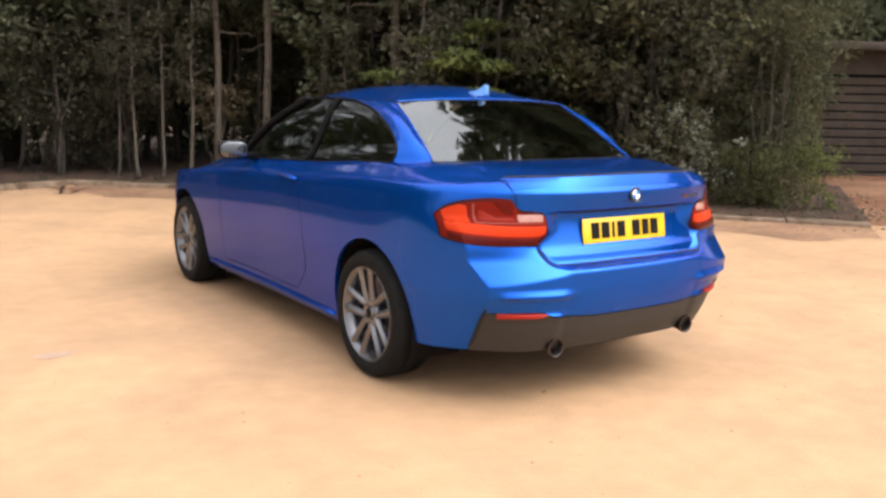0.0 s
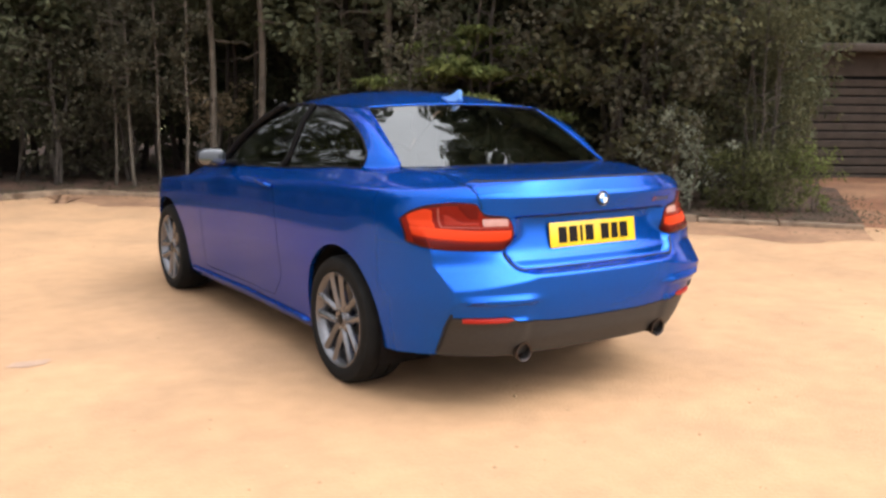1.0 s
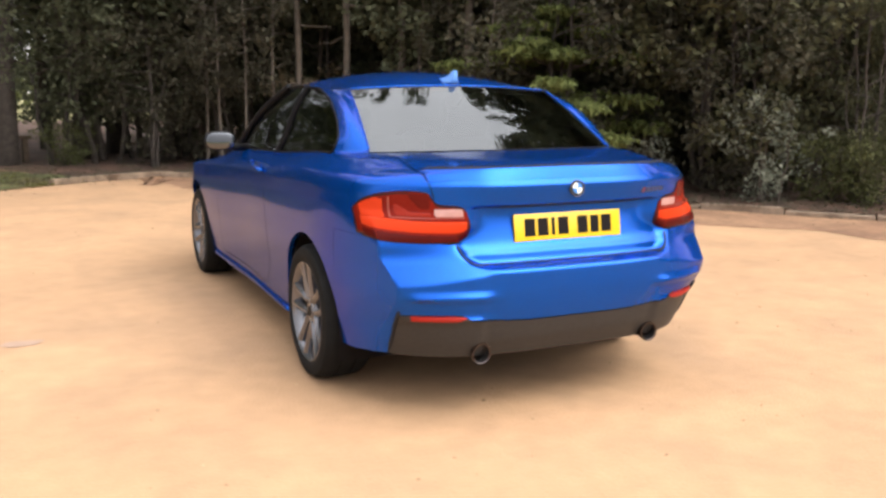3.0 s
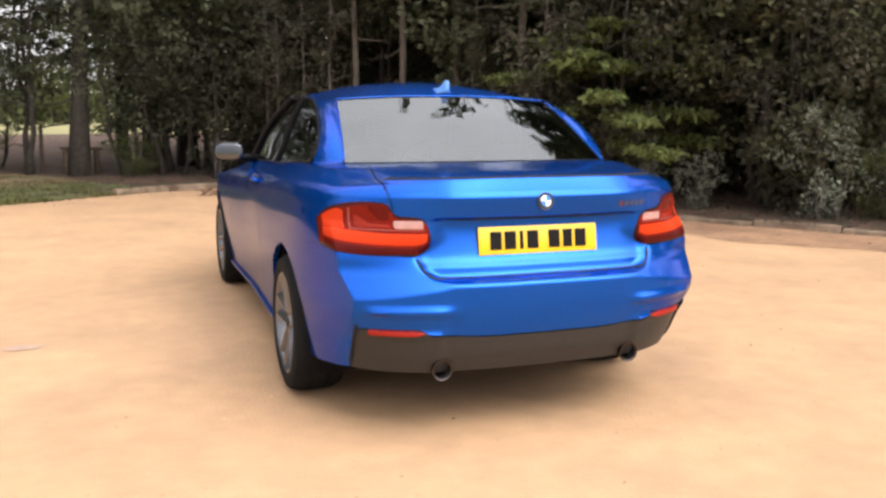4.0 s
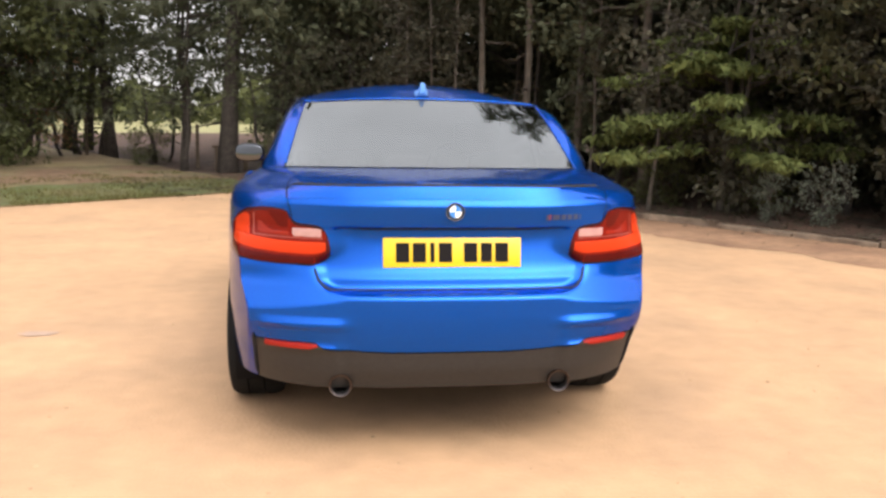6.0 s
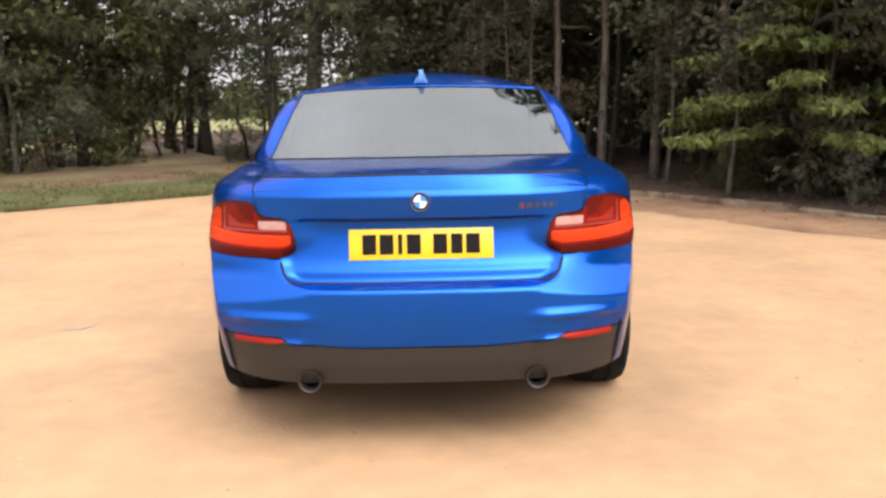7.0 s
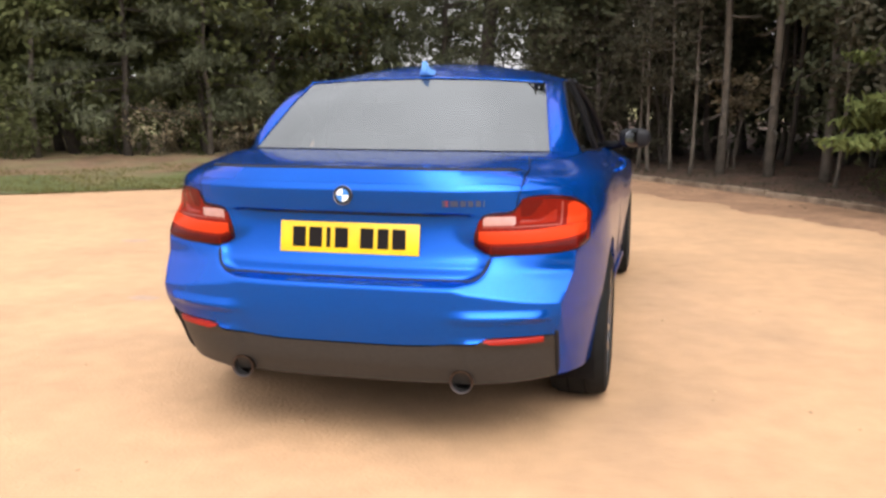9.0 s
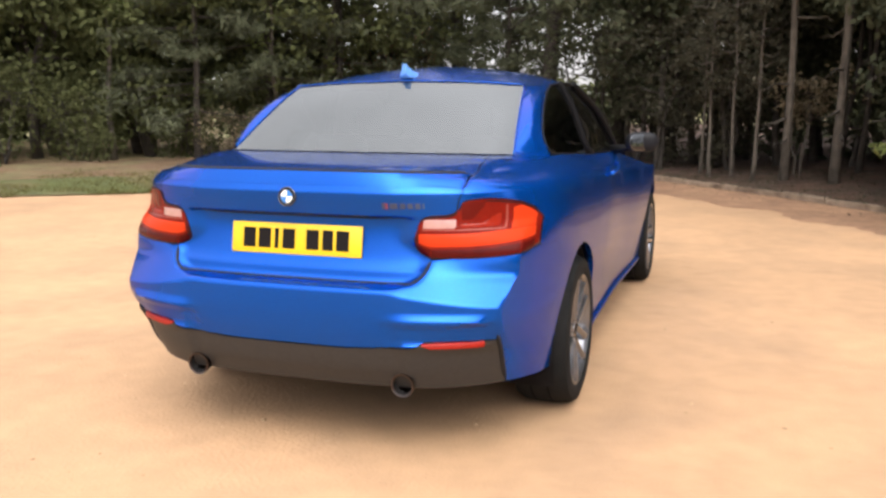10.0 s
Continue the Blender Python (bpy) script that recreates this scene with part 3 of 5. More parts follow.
def tiered(seed, leaf, bark):
    """Small spreading tree with flat layered sprays of drooping leaves."""
    g = np.random.default_rng(seed)
    root = empty("layered_tree")
    stem = wander((0, 0, -0.05), (0.12, 0.05, 2.25), 8, 0.03, g)
    twigs, cents, rads = [], [], []
    for z, reach in ((0.95, 1.50), (1.22, 1.35), (1.52, 1.10), (1.78, 0.75), (2.0, 0.40)):
        for k in range(7):
            a = 2 * math.pi * (k + g.uniform(0, 0.6)) / 7
            ln = reach * g.uniform(0.75, 1.1)
            c = np.array((0.04, 0.02, z - 0.08 + g.uniform(-0.17, 0.17)))
            tip = c + np.array((math.cos(a) * ln, math.sin(a) * ln, 0.10 - 0.16 * ln))
            pts = wander(c, tip, 4, 0.03, g)
            twigs.append((pts, [0.014, 0.011, 0.008, 0.006, 0.003]))
            for q in (0.3, 0.5, 0.7, 0.85, 1.0):
                cents.append(c + (tip - c) * q)
                rads.append(0.20 + 0.05 * q)
    limbs([(stem, [0.05, 0.035, 0.032, 0.03, 0.027, 0.024, 0.02, 0.015, 0.008])] + twigs, bark, root, "trunk")
    leaf_mesh("crown", [leaf_cloud(cents, rads, 9000, 0.13, 0.045, seed + 3, 0.30, 1.1)], leaf, root)
    return root


def scatter(proto, spots, rnd, low=0.85, high=1.15):
    """The prototype at the first spot, copies at the others."""
    first = True
    for x, y, *sc in spots:
        k = (sc[0] if sc else 1.0) * rnd.uniform(low, high)
        m = pose(x, y, 0.05, 0, 0, rnd.uniform(0, 360)) @ Matrix.Diagonal((k, k, k * rnd.uniform(0.94, 1.06), 1))
        if first:
            proto.matrix_basis = m
            first = False
        else:
            ob = copy_thing(proto, pose(0, 0, 0))
            ob.matrix_basis = m


rnd = random.Random(11)
WOOD_X = -0.7                               # the wood ends here; open ground and field to the west


def wood_spots(n, s0, s1, o0, o1, gap, seed, taken):
    r = random.Random(seed)
    out = []
    for _ in range(n * 40):
        if len(out) >= n:
            break
        p, o = edge_at(r.uniform(s0, s1))
        q = p + o * r.uniform(o0, o1)
        if q[0] > WOOD_X - 0.1 * (q[1] - 11) and all(math.hypot(q[0] - x, q[1] - y) > gap for x, y in taken):
            taken.append((q[0], q[1]))
            out.append((float(q[0]), float(q[1])))
    return out


def off_path(spots):
    """Moves spots that stand on the trodden path by the shed back into the wood."""
    return [(x - 0.42, y + 0.5) if math.hypot(x - 7.9, y - 3.3) < 0.95 else (x, y) for x, y in spots]


def s_near(x, y):
    return float(np.argmin(np.hypot(edge[:, 0] - x, edge[:, 1] - y)))


S_SHED, S_APEX = s_near(7.0, 1.65), float(APEX)
taken = [(12.66, 5.18), (11.14, 4.22), (10.11, 3.15), (9.08, 2.17), (13.63, 4.16)]
# tall pole-stage pines whose bare stems stand behind the kerb
near_poles = [(2.57, 9.32), (3.19, 8.6), (1.95, 9.75), (3.81, 7.41), (0.99, 12.48), (3, 10.83), (4.17, 9.5), (4.74, 8.48), (5.22, 7.47)]
taken += near_poles
pine_a = tagged(pine(21, 12.6, 3.0, M_LEAF_DARK, M_BARK_PALE, 0.065, density=6200), "tall dark pine with a bare pale lower stem", "tree", "woodland trees")
scatter(pine_a, near_poles[:5] + wood_spots(4, S_SHED + 14, S_APEX, 3.5, 9.0, 1.2, 5, taken), rnd)
pine_b = tagged(pine(22, 11.6, 2.3, M_LEAF_DARK, M_BARK, 0.045, 1.3, 6200), "slim dark-stemmed pine in the woodland", "tree", "woodland trees")
scatter(pine_b, near_poles[5:] + wood_spots(5, S_SHED + 14, S_APEX, 1.2, 6.0, 1.0, 6, taken), rnd)
pine_c = tagged(pine(23, 12.8, 1.0, M_LEAF_DARK, M_BARK, 0.08, 2.0, 8600), "dense dark conifer branched to the ground", "tree", "woodland trees")
scatter(pine_c, [(8.37, 5.79), (7.01, 7.03), (9.71, 7.36)] + wood_spots(16, S_SHED + 4, S_APEX - 1, 4.5, 14, 1.7, 7, taken), rnd)
tree_a = tagged(broadleaf(31, 6.5, 0.9, 1.7, M_LEAF_DARK, M_BARK, 0.06, 6500, 0.12), "dark leafy understorey tree", "tree", "understorey trees")
scatter(tree_a, [(6.46, 5.14), (5.59, 6.36), (4.24, 8.3)] + off_path(wood_spots(20, S_SHED + 3, S_APEX - 2, 1.6, 7.0, 1.25, 8, taken)), rnd)
tree_b = tagged(broadleaf(32, 5.0, 0.5, 1.5, M_LEAF_OLIVE, M_BARK, 0.05, 6000, 0.11, 3), "many-stemmed green understorey bush", "tree", "understorey trees")
scatter(tree_b, [(6.7, 4.8), (6.2, 5.2), (7.2, 6.2)] + wood_spots(9, S_SHED + 8, S_APEX - 6, 1.5, 4.5, 1.3, 9, taken), rnd)
tree_d = tagged(broadleaf(33, 3.2, 0.3, 1.1, M_LEAF_DRY, M_BARK, 0.035, 3600, 0.09, 3), "brownish twiggy bush at the wood's edge", "bush", "understorey trees")
scatter(tree_d, wood_spots(18, S_SHED + 6, S_APEX - 3, 0.9, 3.5, 1.0, 10, taken), rnd)
tall = tagged(broadleaf(34, 14.0, 3.6, 3.3, M_LEAF_DARK, M_BARK, 0.17, 20000, 0.20), "tall dark broadleaf tree beside the yard", "tree", "woodland trees")
scatter(tall, [(7.75, 5.0, 0.88), (9.0, 5.5, 0.92), (6.6, 7.5, 0.50), (10, 6.65), (5.3, 9.7, 0.9), (13.23, 8.07)], rnd, 0.95, 1.08)
scatter(copy_thing(tree_a, pose(0, 0, 0)), [(1.94, 12.36), (0.55, 12.89), (3.03, 12.13), (0.08, 14), (3.91, 11.3), (1.38, 14.17), (4.89, 10.28), (2.57, 13.54)], rnd)
tiered_tree = tagged(tiered(41, M_LEAF_LIGHT, M_BARK_PALE), "small light green tree with layered drooping sprays", "tree")
tiered_tree.matrix_basis = pose(4.44, 6.44, 0.08, 0, 0, 30) @ Matrix.Diagonal((1.15, 1.15, 1.12, 1))
bush_s = tagged(broadleaf(51, 3.6, 0.15, 1.15, M_LEAF_OLIVE, M_BARK, 0.03, 5200, 0.085, 5, "shrub", 1.0), "upright olive green shrub beside the shed", "shrub")
bush_s.matrix_basis = pose(6.78, 3.35, 0.1) @ Matrix.Diagonal((0.62, 0.62, 0.9, 1))
grey_a = tagged(broadleaf(52, 1.95, 0.10, 0.62, M_LEAF_GREY, M_BARK_PALE, 0.016, 1050, 0.10, 4, "grey_shrub", 0.9), "grey-green shrub beside the kerb", "shrub", "grey shrubs")
scatter(grey_a, [(5.80, 3.72, 0.66), (5.01, 5.08, 0.40), (4.67, 5.53, 0.4)], rnd, 0.95, 1.05)
pale_a = tagged(broadleaf(53, 3.4, 1.2, 0.55, M_LEAF_DRY, M_BARK_PALE, 0.028, 900, 0.08), "thin pale sapling at the wood's edge", "sapling", "saplings")
scatter(pale_a, [(0.92, 10.38), (0.75, 10.93), (3.21, 8.07), (3.6, 6.66), (1.52, 9.81), (1.23, 10.17)], rnd)

light_bush = tagged(broadleaf(55, 1.3, 0.12, 0.50, M_LEAF_LIGHT, M_BARK_PALE, 0.018, 1500, 0.075, 4, "leafy_shrub", 0.9), "yellow-green leafy shrub beside the red path", "shrub")
light_bush.matrix_basis = pose(6.98, 2.78, 0.1) @ Matrix.Diagonal((0.52, 0.52, 0.66, 1))
pale_bush = tagged(broadleaf(54, 1.5, 0.85, 0.55, M_LEAF_TAN, M_BARK_PALE, 0.014, 700, 0.09, 3, "pale_shrub", 0.6), "pale tan-leaved shrub under the trees", "shrub")
pale_bush.matrix_basis = pose(2.05, 10.3, 0.1)
# behind the verge
rust = tagged(broadleaf(67, 2.9, 0.5, 1.25, M_LEAF_RUST, M_BARK, 0.035, 2200, 0.10, 3, "rusty_shrub", 0.8), "rust-brown twiggy shrub behind the verge", "shrub")
rust.matrix_basis = pose(-6.6, 16.2, 0.1)
tan_bush = tagged(broadleaf(68, 1.05, 0.1, 0.60, M_LEAF_TAN, M_BARK, 0.014, 1100, 0.08, 4, "tan_shrub", 0.9), "low beige dried shrub beside the verge", "shrub", "dried shrubs")
scatter(tan_bush, [(-8.35, 11.6), (-7.0, 12.3, 0.8)], rnd, 0.95, 1.05)
tree_l = tagged(broadleaf(61, 8.0, 1.1, 2.3, M_LEAF, M_BARK, 0.09, 8000, 0.16), "green broadleaf tree behind the verge", "tree", "verge trees")
scatter(tree_l, [(-11.91, 10.51), (-10.28, 11.86), (-8.64, 13.22), (-12.53, 9.92), (-10.87, 12.28), (-14.29, 7.36), (-15.83, 5.8), (-13.25, 12.94), (-9.2, 14.84)], rnd)
tree_m = tagged(broadleaf(62, 6.0, 0.4, 2.0, M_LEAF, M_BARK, 0.07, 7000, 0.15, 3), "dark bushy tree behind the verge", "tree", "verge trees")
scatter(tree_m, [(-7.24, 13.39), (-8.53, 13.62), (-10.08, 11.86), (-11.99, 11.31), (-11.4, 14.79), (-13.93, 9.76), (-6.96, 16.38), (-16.16, 8.81)], rnd)
pine_l = tagged(pine(63, 12.6, 2.3, M_LEAF_DARK, M_BARK, 0.12, 2.2, 9500), "tall dark pine before the open field", "tree", "field pines")
scatter(pine_l, [(-2.2, 12.76, 1.22), (-5.15, 16.84), (-0.98, 13.63, 1.3), (-0.19, 15.01, 1.4), (-7.73, 17.7), (-1.44, 17.04), (-6.88, 19.68), (0.79, 14.48), (-6.6, 20.6)], rnd)
tree_k = tagged(broadleaf(64, 3.4, 0.9, 1.3, M_LEAF_DARK, M_BARK, 0.05, 1700, 0.11, 2), "small open dark-leaved tree before the field", "tree", "verge trees")
scatter(tree_k, [(-3.09, 13.38, 1.2), (-1.41, 12.64, 0.8), (-0.66, 12.62), (-6.14, 17.16, 1.2), (-5.64, 17.15, 1.3), (-3.88, 15.7, 0.8), (-6.77, 16.18, 1.1), (-0.04, 13.21, 1.2)], rnd)
slim = tagged(broadleaf(65, 6.5, 2.6, 0.9, M_LEAF_LIGHT, M_BARK_PALE, 0.07, 1700, 0.10), "slender grey-stemmed tree on the verge", "tree", "verge trees")
scatter(slim, [(-10.17, 10.61), (-11.06, 12.48, 0.7), (-7.37, 11.99, 0.8)], rnd, 0.95, 1.05)
brush = tagged(broadleaf(66, 1.5, 0.1, 0.95, M_LEAF, M_BARK, 0.02, 2200, 0.09, 5, "bramble_bush", 0.9), "low green bramble under the trees", "bush", "brambles")
scatter(brush, [(-10.43, 9.97), (-8.98, 11.63), (-11.35, 8.89), (-7.66, 12.5), (-12.27, 8.21), (-6.53, 13.77), (-13.39, 7.34), (6.51, 3.44, 0.6), (6.68, 3.05, 0.5), (3.81, 7.11, 0.5), (4.79, 6.28, 0.5), (-4, 14.71, 0.6), (-1.26, 12.44, 0.5)], rnd)

scatter(copy_thing(pine_c, pose(0, 0, 0)), [(-7.57, 12.2), (-6.74, 13.48), (-8.6, 11.12), (-10.63, 13.67)], rnd)

# dense far woodland that closes the view behind the nearest trees
def far_wood(name, s0, s1, o0, o1, n, top_z, seed, material, label, long=0.42, wide=0.22):
    g = np.random.default_rng(seed)
    cents, rads = [], []
    for _ in range(560):
        p, o = edge_at(g.uniform(s0, s1))
        q = p + o * g.uniform(o0, o1)
        if S_SHED < s1 < S_APEX + 5 and q[0] < WOOD_X - 0.1 * (q[1] - 11) + 0.8:
            continue
        cents.append((q[0], q[1], g.uniform(0.2, top_z)))
        rads.append(g.uniform(0.8, 1.6))
    root = leaf_mesh(name, [leaf_cloud(cents, rads, n, long, wide, seed, 0.9, 0.3)], material, None)
    tagged(root, label, "woodland", kind="stuff")


far_wood("far_woodland", S_SHED + 12, S_APEX + 1, 8, 17, 40000, 10.5, 71, M_LEAF_DARK, "dense dark woodland beyond the nearest trees")
far_wood("far_undergrowth", S_SHED + 12, S_APEX, 5.5, 13, 60000, 3.6, 73, M_LEAF_DARK, "dark undergrowth deep in the woodland", 0.28, 0.13)
far_wood("thicket", S_SHED + 9, S_APEX - 20, 2.4, 6.5, 80000, 5.5, 78, M_LEAF_DRY, "dim brownish thicket between the stems", 0.19, 0.075)
g = np.random.default_rng(79)
cents = [(13.5 + 9 * u + g.normal() * 0.7, 10.2 - 6.5 * u + g.normal() * 0.7, g.uniform(0.4, 7.5)) for u in g.uniform(0, 1, 200)]
tagged(leaf_mesh("shed_woodland", [leaf_cloud(cents, [g.uniform(0.8, 1.4) for _ in cents], 16000, 0.36, 0.18, 80, 0.9, 0.3)], M_LEAF_DARK, None), "dark trees standing behind the shed", "woodland", kind="stuff")
g = np.random.default_rng(74)
cents = [(14 + 10 * u + g.normal() * 1.2, -1.5 - 17 * u + g.normal() * 1.2, g.uniform(0.2, 8.5)) for u in g.uniform(0, 1, 260)]
tagged(leaf_mesh("side_woodland", [leaf_cloud(cents, [g.uniform(0.8, 1.6) for _ in cents], 16000, 0.42, 0.22, 77, 0.9, 0.3)], M_LEAF_DARK, None), "dark trees closing the side of the yard", "woodland", kind="stuff")
far_wood("far_hedge", S_APEX + 27, 150, 12, 17, 30000, 8.8, 72, M_LEAF, "tall green hedge beyond the verge trees")

g = np.random.default_rng(75)
cents = [(x, 70 + g.normal() * 5, g.uniform(0.5, 4.0 + 2.0 * math.sin(x * 0.11))) for x in g.uniform(-70, 45, 420)]
tagged(leaf_mesh("distant_trees", [leaf_cloud(cents, [g.uniform(1.2, 2.4) for _ in cents], 15000, 0.9, 0.5, 76, 0.8, 0.2)], M_LEAF, None), "distant hedge and trees across the field", "woodland", kind="stuff")

# stakes and a low rough bench by the pines before the field
def stake(x, y, h, lean_x):
    root = empty("fence_stake")
    bm_s = bmesh.new()
    bmesh.ops.create_cone(bm_s, cap_ends=True, segments=9, radius1=0.040, radius2=0.032, depth=h, matrix=pose(0, 0, h / 2))
    for v in bm_s.verts:
        v.co += Vector((noise.noise(v.co * 6), noise.noise(v.co * 6 + Vector((3, 0, 0))), 0)) * 0.008
    part("post", bm_s, M_POST, root)
    v0, f0 = tube([(0.042 * math.cos(a), 0.042 * math.sin(a), h * 0.82) for a in np.linspace(0, 2 * math.pi, 14, endpoint=False)], 0.004, 5, True)
    link("wire_loop", v0, f0, M_DISC, root)
    root.matrix_basis = pose(x, y, 0.08, lean_x, 0, 20)
    return tagged(root, "weathered round stake beside the open field", "stake", "field stakes")


stake(-2.86, 13.7, 0.85, 2)
stake(-5.7, 16.9, 0.9, -3)
bench = tagged(empty("rough_bench"), "low dark timber bench beside a pine stem", "bench")
for bx in (-0.25, 0.27):
    bm_s = bmesh.new()
    box_bm(bm_s, (0.09, 0.16, 0.42), pose(bx, 0, 0.19), 0.012)
    part("leg", bm_s, M_POST, bench)
bm_s = bmesh.new()
box_bm(bm_s, (0.68, 0.26, 0.055), pose(0.01, 0, 0.425, 0, 1.5), 0.012)
part("seat_board", bm_s, M_POST, bench)
bench.matrix_basis = pose(-2.18, 13.15, 0.1, 0, 0, 12)

# slatted shed
shed = tagged(empty("shed"), "dark timber shed with horizontal slats", "shed")
SH = pose(13.2, 4.1, 0.06, 0, 0, -32)
bms = bmesh.new()
box_bm(bms, (6.0, 3.0, 2.35), SH @ pose(0, 1.62, 1.175), 0.02)
part("shed_wall", bms, M_TRIM, shed)
slat_bm = bmesh.new()
box_bm(slat_bm, (6.0, 0.03, 0.118), pose(0, 0, 0), 0.006)
slat_me = bpy.data.meshes.new("slat")
slat_bm.to_mesh(slat_me)
slat_bm.free()
slat_me.materials.append(M_WOOD)
for k in range(12):
    ob = new("slat", slat_me)
    ob.parent = shed
    ob.matrix_basis = SH @ pose(0, 0.06, 0.12 + 0.148 * k, 14)
bms = bmesh.new()
box_bm(bms, (6.0, 0.05, 0.42), SH @ pose(0, 0.07, 2.07), 0.01)
part("fascia_board", bms, M_WOOD, shed, "plain weathered upper boarding")
bms = bmesh.new()
box_bm(bms, (6.6, 3.8, 0.14), SH @ pose(0, 1.5, 2.44, 4), 0.03)
part("shed_roof", bms, M_WOOD, shed)
scatter(copy_thing(tree_a, pose(0, 0, 0)), [(16.6, 9.5, 1.3), (18.6, 8.0, 1.3), (20.0, 5.6, 1.3)], rnd)
scatter(copy_thing(tall, pose(0, 0, 0)), [(17.6, 9.2), (20.8, 8.6), (22.0, 5.5)], rnd, 0.9, 1.0)
scatter(copy_thing(pine_b, pose(0, 0, 0)), [(-3.1, 13.25, 0.72)], rnd, 0.98, 1.02)

# grass on the verge, loose stones and litter
g = np.random.default_rng(81)
bl = []
for _ in range(26000):
    p, o = edge_at(g.uniform(APEX + 1, 150))
    off = 3.6 * g.uniform(0, 1) ** 1.8 - 0.08
    q = p + o * off
    if noise.noise(Vector((q[0] * 0.8, q[1] * 0.8, 1.0))) < -0.12:
        continue
    z0 = 0.012 + 0.035 * min(off, 2)
    a, h, lean2 = g.uniform(0, 6.28), g.uniform(0.02, 0.055), g.normal(size=2) * 0.025
    dx, dy = 0.006 * math.cos(a), 0.006 * math.sin(a)
    bl += [(q[0] - dx, q[1] - dy, z0), (q[0] + dx, q[1] + dy, z0), (q[0] + lean2[0] + dx * 0.2, q[1] + lean2[1] + dy * 0.2, z0 + h), (q[0] + lean2[0], q[1] + lean2[1], z0 + h)]
tagged(leaf_mesh("grass", [np.array(bl)], M_GRASS, None), "short tufts of grass on the verge", "grass", kind="stuff")
sv, sf = [], []
for _ in range(3000):
    x, y = g.uniform(-8, 8), g.uniform(-4.2, 10)
    r = 0.003 + 0.010 * g.uniform() ** 3
    b = len(sv)
    h = g.uniform(0.5, 0.9)
    a = g.uniform(0, 6.28)
    for dx, dy, dz in ((1, 0, 0), (0, 1, 0), (-1, 0, 0), (0, -1, 0), (0.1, 0.1, 1)):
        ca, sa = math.cos(a), math.sin(a)
        k = g.uniform(0.8, 1.2)
        sv.append((x + r * k * (dx * ca - dy * sa), y + r * k * (dx * sa + dy * ca), r * h * dz - 0.0005))
    sf += [(b, b + 1, b + 4), (b + 1, b + 2, b + 4), (b + 2, b + 3, b + 4), (b + 3, b, b + 4)]
def stain(x, y, r, seed):
    g2 = np.random.default_rng(seed)
    ring_p = []
    for k in range(28):
        a = 2 * math.pi * k / 28
        q = r * (0.8 + 0.35 * noise.noise(Vector((math.cos(a) * 1.3, math.sin(a) * 1.3, seed * 1.7))))
        ring_p.append((x + 1.5 * q * math.cos(a), y + 0.8 * q * math.sin(a), yard_z(x, y) + 0.0035))
    tagged(link("stain", ring_p, [tuple(range(28))], M_STAIN), "faint damp patch on the sandy gravel", "stain", "stains", "structure")


for k, (x, y, r) in enumerate(((-2.11, 1.14, 0.09), (-3.4, 3.1, 0.11))):
    stain(x, y, r, k + 1)
tagged(link("gravel", sv, sf, M_STONE, None, smooth=False), "scattered loose gravel stones", "gravel", kind="stuff")

# fallen leaves and twigs along the foot of the wood and over the edging
g = np.random.default_rng(91)
lf = []
for _ in range(9000):
    at = g.uniform(S_SHED, APEX + 8)
    p, o = edge_at(at)
    off = -0.10 + 2.5 * g.uniform() ** 1.4 if g.uniform() < 0.985 else g.uniform(-0.7, -0.1)
    q = p + o * off
    rise = min(1, max(0, (APEX - at) / 9))
    z0 = 0.012 if off < -0.08 else 0.095 if off < 0.08 else 0.05 + 0.02 * min(off, 2) + rise * (0.06 + 0.03 * min(off, 3) - 0.02 * min(off, 2))
    a, w = g.uniform(0, 6.28), g.uniform(0.010, 0.028)
    dx, dy, tilt = math.cos(a) * w, math.sin(a) * w, g.normal(size=4) * 0.007
    lf += [(q[0] - dx, q[1] - dy, z0 + tilt[0]), (q[0] + dy * 0.5, q[1] - dx * 0.5, z0 + tilt[1]), (q[0] + dx, q[1] + dy, z0 + tilt[2]), (q[0] - dy * 0.5, q[1] + dx * 0.5, z0 + tilt[3])]
tagged(leaf_mesh("leaf_litter", [np.array(lf)], M_LEAF_DRY, None), "dry brown leaves lying along the edging", "leaf litter", kind="stuff")

# ---- the car: x to its right, y forward from the rear axle, z up from the ground ----
N_PLAN = 3.1


def quick(f):
    """The curve f from 0.1 to 1.1 as a fine table."""
    ys = [f(0.1 + k / 2000) for k in range(2003)]

    def g(z):
        u = min(max((z - 0.1) * 2000, 0), 2001)
        i = int(u)
        return ys[i] + (ys[i + 1] - ys[i]) * (u - i)
    return g


n_plan = quick(pchip([0.15, 0.40, 0.47, 0.52, 0.58, 0.70, 0.80, 0.88, 1.05], [3.1, 3.2, 3.35, 3.6, 3.9, 3.8, 3.5, 3.25, 3.1]))
Z_BOT = 0.185
ztop_side = pchip([-0.2, 0, 0.81, 1.87, 2.3, 2.72], [1.045, 1.045, 1.002, 0.955, 0.905, 0.84])
xtop_side = pchip([0, 1.0, 1.9, 2.3, 2.72], [0.745, 0.752, 0.735, 0.71, 0.64])
crease_z = pchip([-0.9, 0, 0.87, 1.8, 2.72], [0.905, 0.893, 0.868, 0.835, 0.78])


